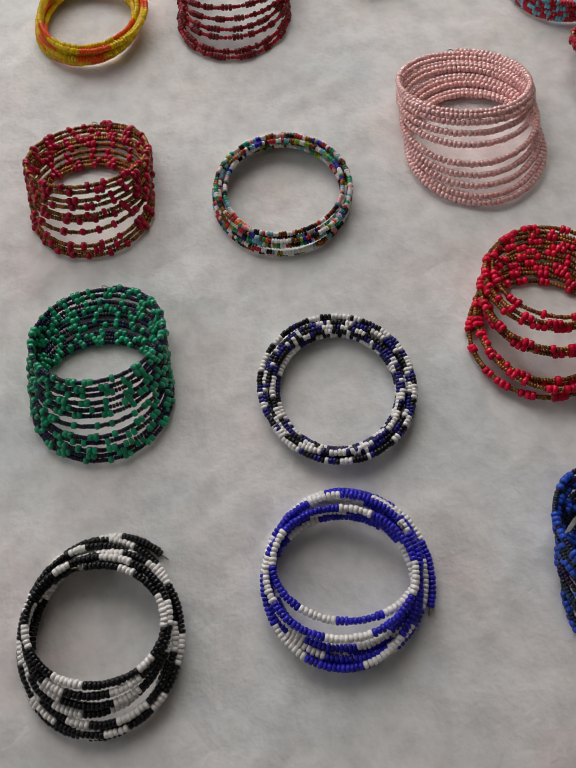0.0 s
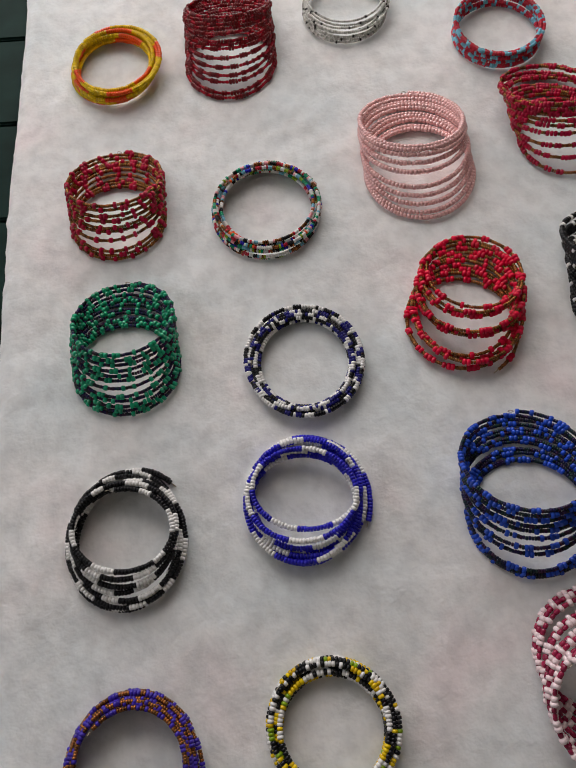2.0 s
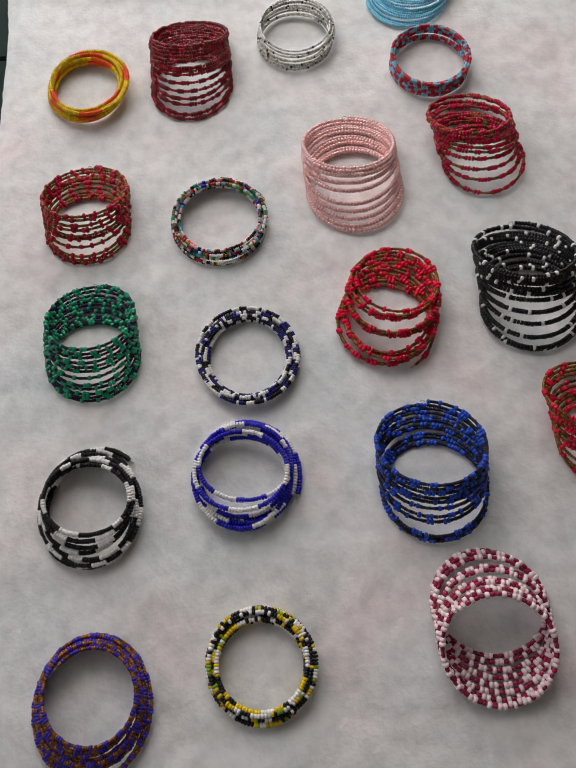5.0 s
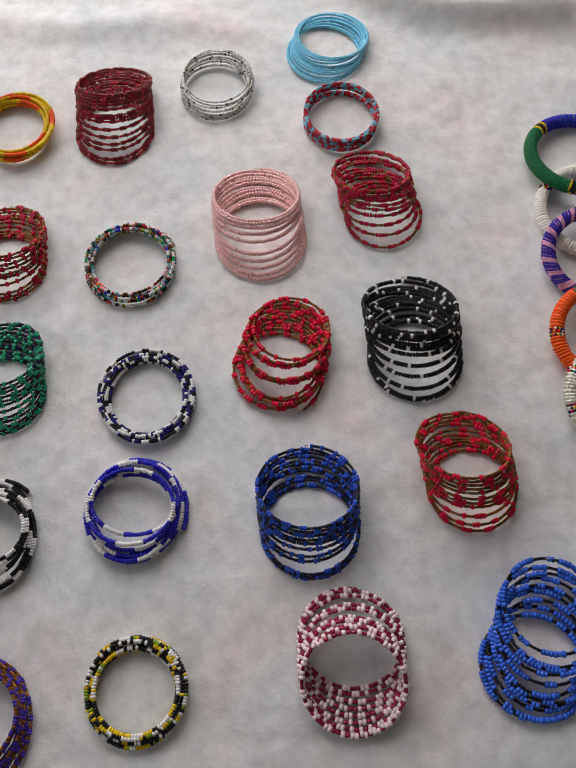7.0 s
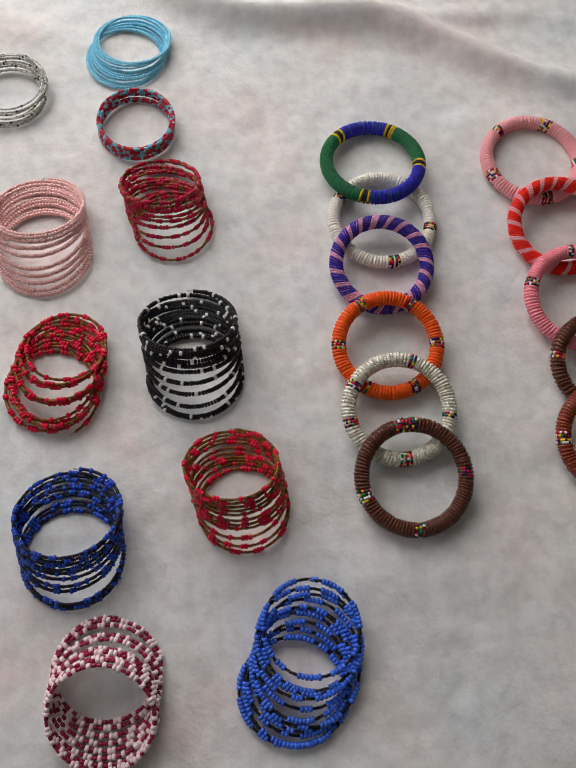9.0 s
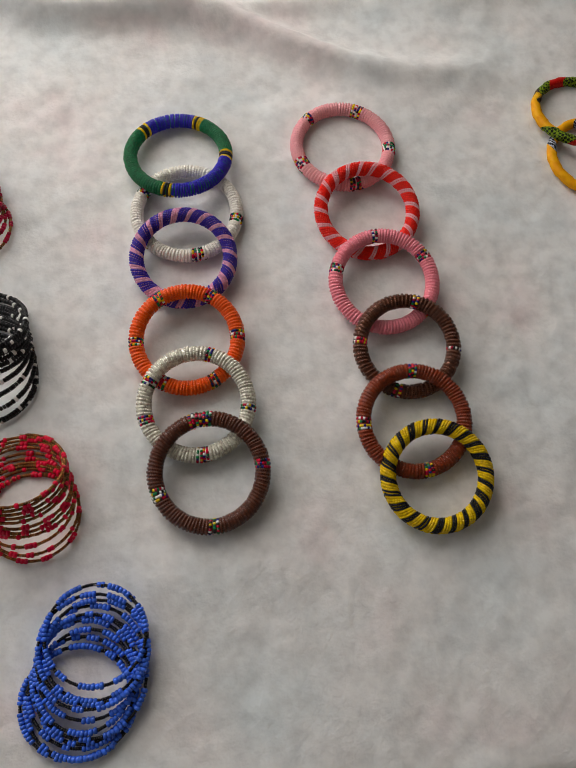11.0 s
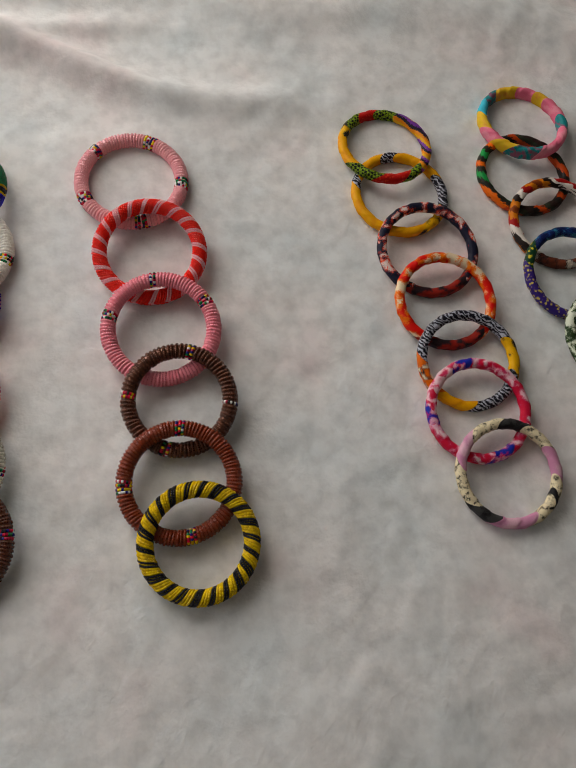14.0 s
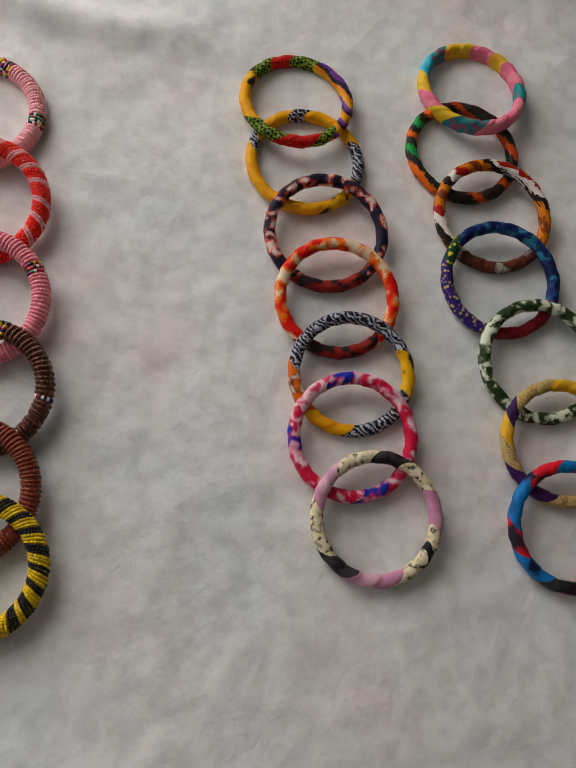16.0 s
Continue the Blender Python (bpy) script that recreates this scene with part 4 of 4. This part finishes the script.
GIR = cloth_print("amber_white_cotton", (0.72, 0.30, 0.02), [(0.02, 0.014, 0.012), (0.85, 0.80, 0.74), (0.42, 0.03, 0.025), (0.72, 0.30, 0.02), (0.25, 0.08, 0.02)], "bands", 13)
BRW = cloth_print("brown_white_cotton", (0.16, 0.06, 0.035), [(0.14, 0.05, 0.03), (0.62, 0.57, 0.50)], "wax", 105)
NVB = cloth_print("navy_blue_cotton", (0.010, 0.020, 0.075), [(0.03, 0.09, 0.26), (0.010, 0.018, 0.06), (0.08, 0.30, 0.42)], "nested", 130)
PUD = cloth_print("purple_dotted_cotton", (0.055, 0.030, 0.17), [(0.62, 0.52, 0.16)], "dots", 360)
GRD = cloth_print("green_yellow_dotted_cotton", (0.01, 0.05, 0.025), [(0.70, 0.62, 0.06)], "dots", 330)
WIN = cloth_print("wine_red_cotton", (0.18, 0.015, 0.025), [(0.30, 0.04, 0.05)], "splatter", 260)
CAM = cloth_print("green_white_cotton", (0.025, 0.045, 0.018), [(0.05, 0.08, 0.03), (0.78, 0.82, 0.68), (0.80, 0.84, 0.72)], "nested", 170)
TAN = cloth_print("tan_lined_cotton", (0.66, 0.53, 0.28), [(0.36, 0.25, 0.11)], "stripes", 700)
GLD = cloth_print("gold_cotton", (0.85, 0.52, 0.04), [(0.85, 0.58, 0.10)], "blotch", 100)
PLM = cloth_print("plum_cotton", (0.05, 0.015, 0.08), [(0.08, 0.03, 0.11)], "blotch", 120)
BLC = cloth_print("azure_cotton", (0.015, 0.27, 0.55), [(0.02, 0.24, 0.48), (0.012, 0.02, 0.05)], "nested", 80)
CHR = cloth_print("cherry_cotton", (0.80, 0.045, 0.08), [(0.72, 0.035, 0.06), (0.02, 0.02, 0.03)], "nested", 80)

fabric_bangle("bangle wrapped in mustard yellow and black-white cotton", 0.7380, 0.3499, 0.0359, 0.0039, 0.0036, 0.0036,
              ((20, YEL, "mustard yellow strip"), (82, BWP, "black and white strip"), (102, YEL, "mustard yellow strip"), (150, BWP, "black and white strip"), (165, YEL, "mustard yellow strip"), (290, YELK, "yellow and black strip"), (330, BWP, "black and white strip"),), seed=21)
fabric_bangle("bangle wrapped in yellow, red, purple and green-checked cotton", 0.7323, 0.3949, 0.0352, 0.0039, 0.0036, 0.0102,
              ((0, PURO, "purple and orange strip"), (60, CHK, "green-checked black strip"), (90, REDD, "red dotted strip"), (115, CHK, "green-checked black strip"), (140, YELK, "yellow and black strip"), (160, YEL, "yellow strip"), (212, CHK, "green-checked black strip"), (252, REDD, "red dotted strip"), (290, CHK, "green-checked black strip"), (312, PURO, "purple and orange strip"),), seed=22)
fabric_bangle("bangle wrapped in navy, orange and white blotched cotton", 0.7504, 0.2958, 0.0365, 0.0039, 0.0102, 0.0036,
              ((0, NOW, "navy and orange strip"), (235, RDB, "dull red and black strip"), (310, NOW, "navy and orange strip"),), seed=23)
fabric_bangle("bangle wrapped in red cotton with orange and white marks", 0.7561, 0.2509, 0.0356, 0.0039, 0.0102, 0.0036,
              ((0, ROW, "red and orange strip"), (230, RDB, "dull red and black strip"), (310, ROW, "red and orange strip"),), seed=24)
fabric_bangle("bangle wrapped in black-white, orange and yellow cotton", 0.7635, 0.2014, 0.0350, 0.0039, 0.0102, 0.0036,
              ((20, BWP, "black and white strip"), (172, ORW, "orange and white strip"), (218, YEL, "yellow strip"), (262, BWP, "black and white strip"), (335, YELK, "yellow and black strip"),), seed=25)
fabric_bangle("bangle wrapped in pink, red and blue cotton", 0.7630, 0.1626, 0.0350, 0.0039, 0.0102, 0.0036,
              ((55, PKR, "pink and red strip"), (85, PKB, "blue and pink strip"), (112, PKW, "pale pink strip"), (150, PKR, "pink and red strip"), (172, PKB, "blue and pink strip"), (196, PKR, "pink and red strip"), (272, PKB, "dark blue and red strip"), (300, PKR, "pink and red strip"),), seed=26)
fabric_bangle("bangle wrapped in cream, black and lilac cotton", 0.7750, 0.1158, 0.0347, 0.0039, 0.0102, 0.0036,
              ((22, CRB, "cream strip with black splatter"), (58, BKC, "black strip"), (88, CRB, "cream strip with black splatter"), (128, LIL, "lilac strip"), (165, CRB, "cream strip with black splatter"), (212, BKC, "black strip"), (242, LIL, "lilac strip"), (288, CRB, "cream strip with black splatter"), (318, BKC, "black strip"), (328, CRB, "cream strip with black splatter"), (345, LIL, "lilac strip"),), seed=27)
fabric_bangle("bangle wrapped in green, orange and black cotton", 0.8477, 0.3656, 0.0362, 0.0039, 0.0036, 0.0036,
              ((20, OKB, "dark brown and orange strip"), (110, GOB, "green and orange strip"), (240, OKB, "dark and orange strip"),), seed=28)
fabric_bangle("broad bangle wrapped in pink, yellow and teal cotton", 0.8579, 0.4166, 0.0354, 0.0039, 0.0036, 0.0102,
              ((0, HPK, "pink strip"), (35, LEM, "yellow strip"), (52, HPK, "pink strip"), (80, LEM, "yellow strip"), (115, TEAL, "teal strip"), (140, CYAN, "cyan strip"), (168, LEM, "yellow strip"), (195, HPK, "pink strip"), (218, LEM, "yellow strip"), (240, TEAL, "teal strip"), (275, HPK, "pink strip"), (335, TEAL, "teal strip"),), high=1.5, seed=29)
fabric_bangle("bangle wrapped in amber, brown and white cotton", 0.8634, 0.3153, 0.0368, 0.0039, 0.0102, 0.0036,
              ((0, GIR, "amber and white strip"), (225, BRW, "brown and white strip"), (320, GIR, "amber and white strip"),), seed=30)
fabric_bangle("bangle wrapped in navy, purple-dotted and wine red cotton", 0.8641, 0.2684, 0.0362, 0.0039, 0.0102, 0.0036,
              ((0, NVB, "navy blue strip"), (135, GRD, "green strip with yellow dots"), (165, PUD, "purple strip with yellow dots"), (255, WIN, "wine red strip"), (330, NVB, "navy blue strip"),), seed=31)
fabric_bangle("bangle wrapped in dark green and white cotton", 0.8848, 0.2134, 0.0367, 0.0039, 0.0102, 0.0036,
              ((0, CAM, "dark green and white strip"), (180, CAM, "dark green and white strip"),), seed=32)
fabric_bangle("bangle wrapped in tan, gold and plum cotton", 0.8926, 0.1614, 0.0355, 0.0039, 0.0102, 0.0036,
              ((60, GLD, "gold strip"), (95, TAN, "tan strip with fine lines"), (140, PLM, "plum strip"), (158, GLD, "gold strip"), (178, TAN, "tan strip with fine lines"), (205, PLM, "plum strip"), (250, TAN, "tan strip with fine lines"),), seed=33)
fabric_bangle("bangle wrapped in azure, cherry red and black cotton", 0.8915, 0.1113, 0.0350, 0.0039, 0.0102, 0.0036,
              ((75, BLC, "azure strip"), (98, CHR, "cherry red strip"), (132, BLC, "azure strip"), (178, CHR, "cherry red strip"), (205, BLC, "azure and black strip"), (235, BKC, "black strip"), (262, CHR, "cherry red strip"), (290, BLC, "azure strip"), (340, CHR, "cherry red strip"),), seed=34)
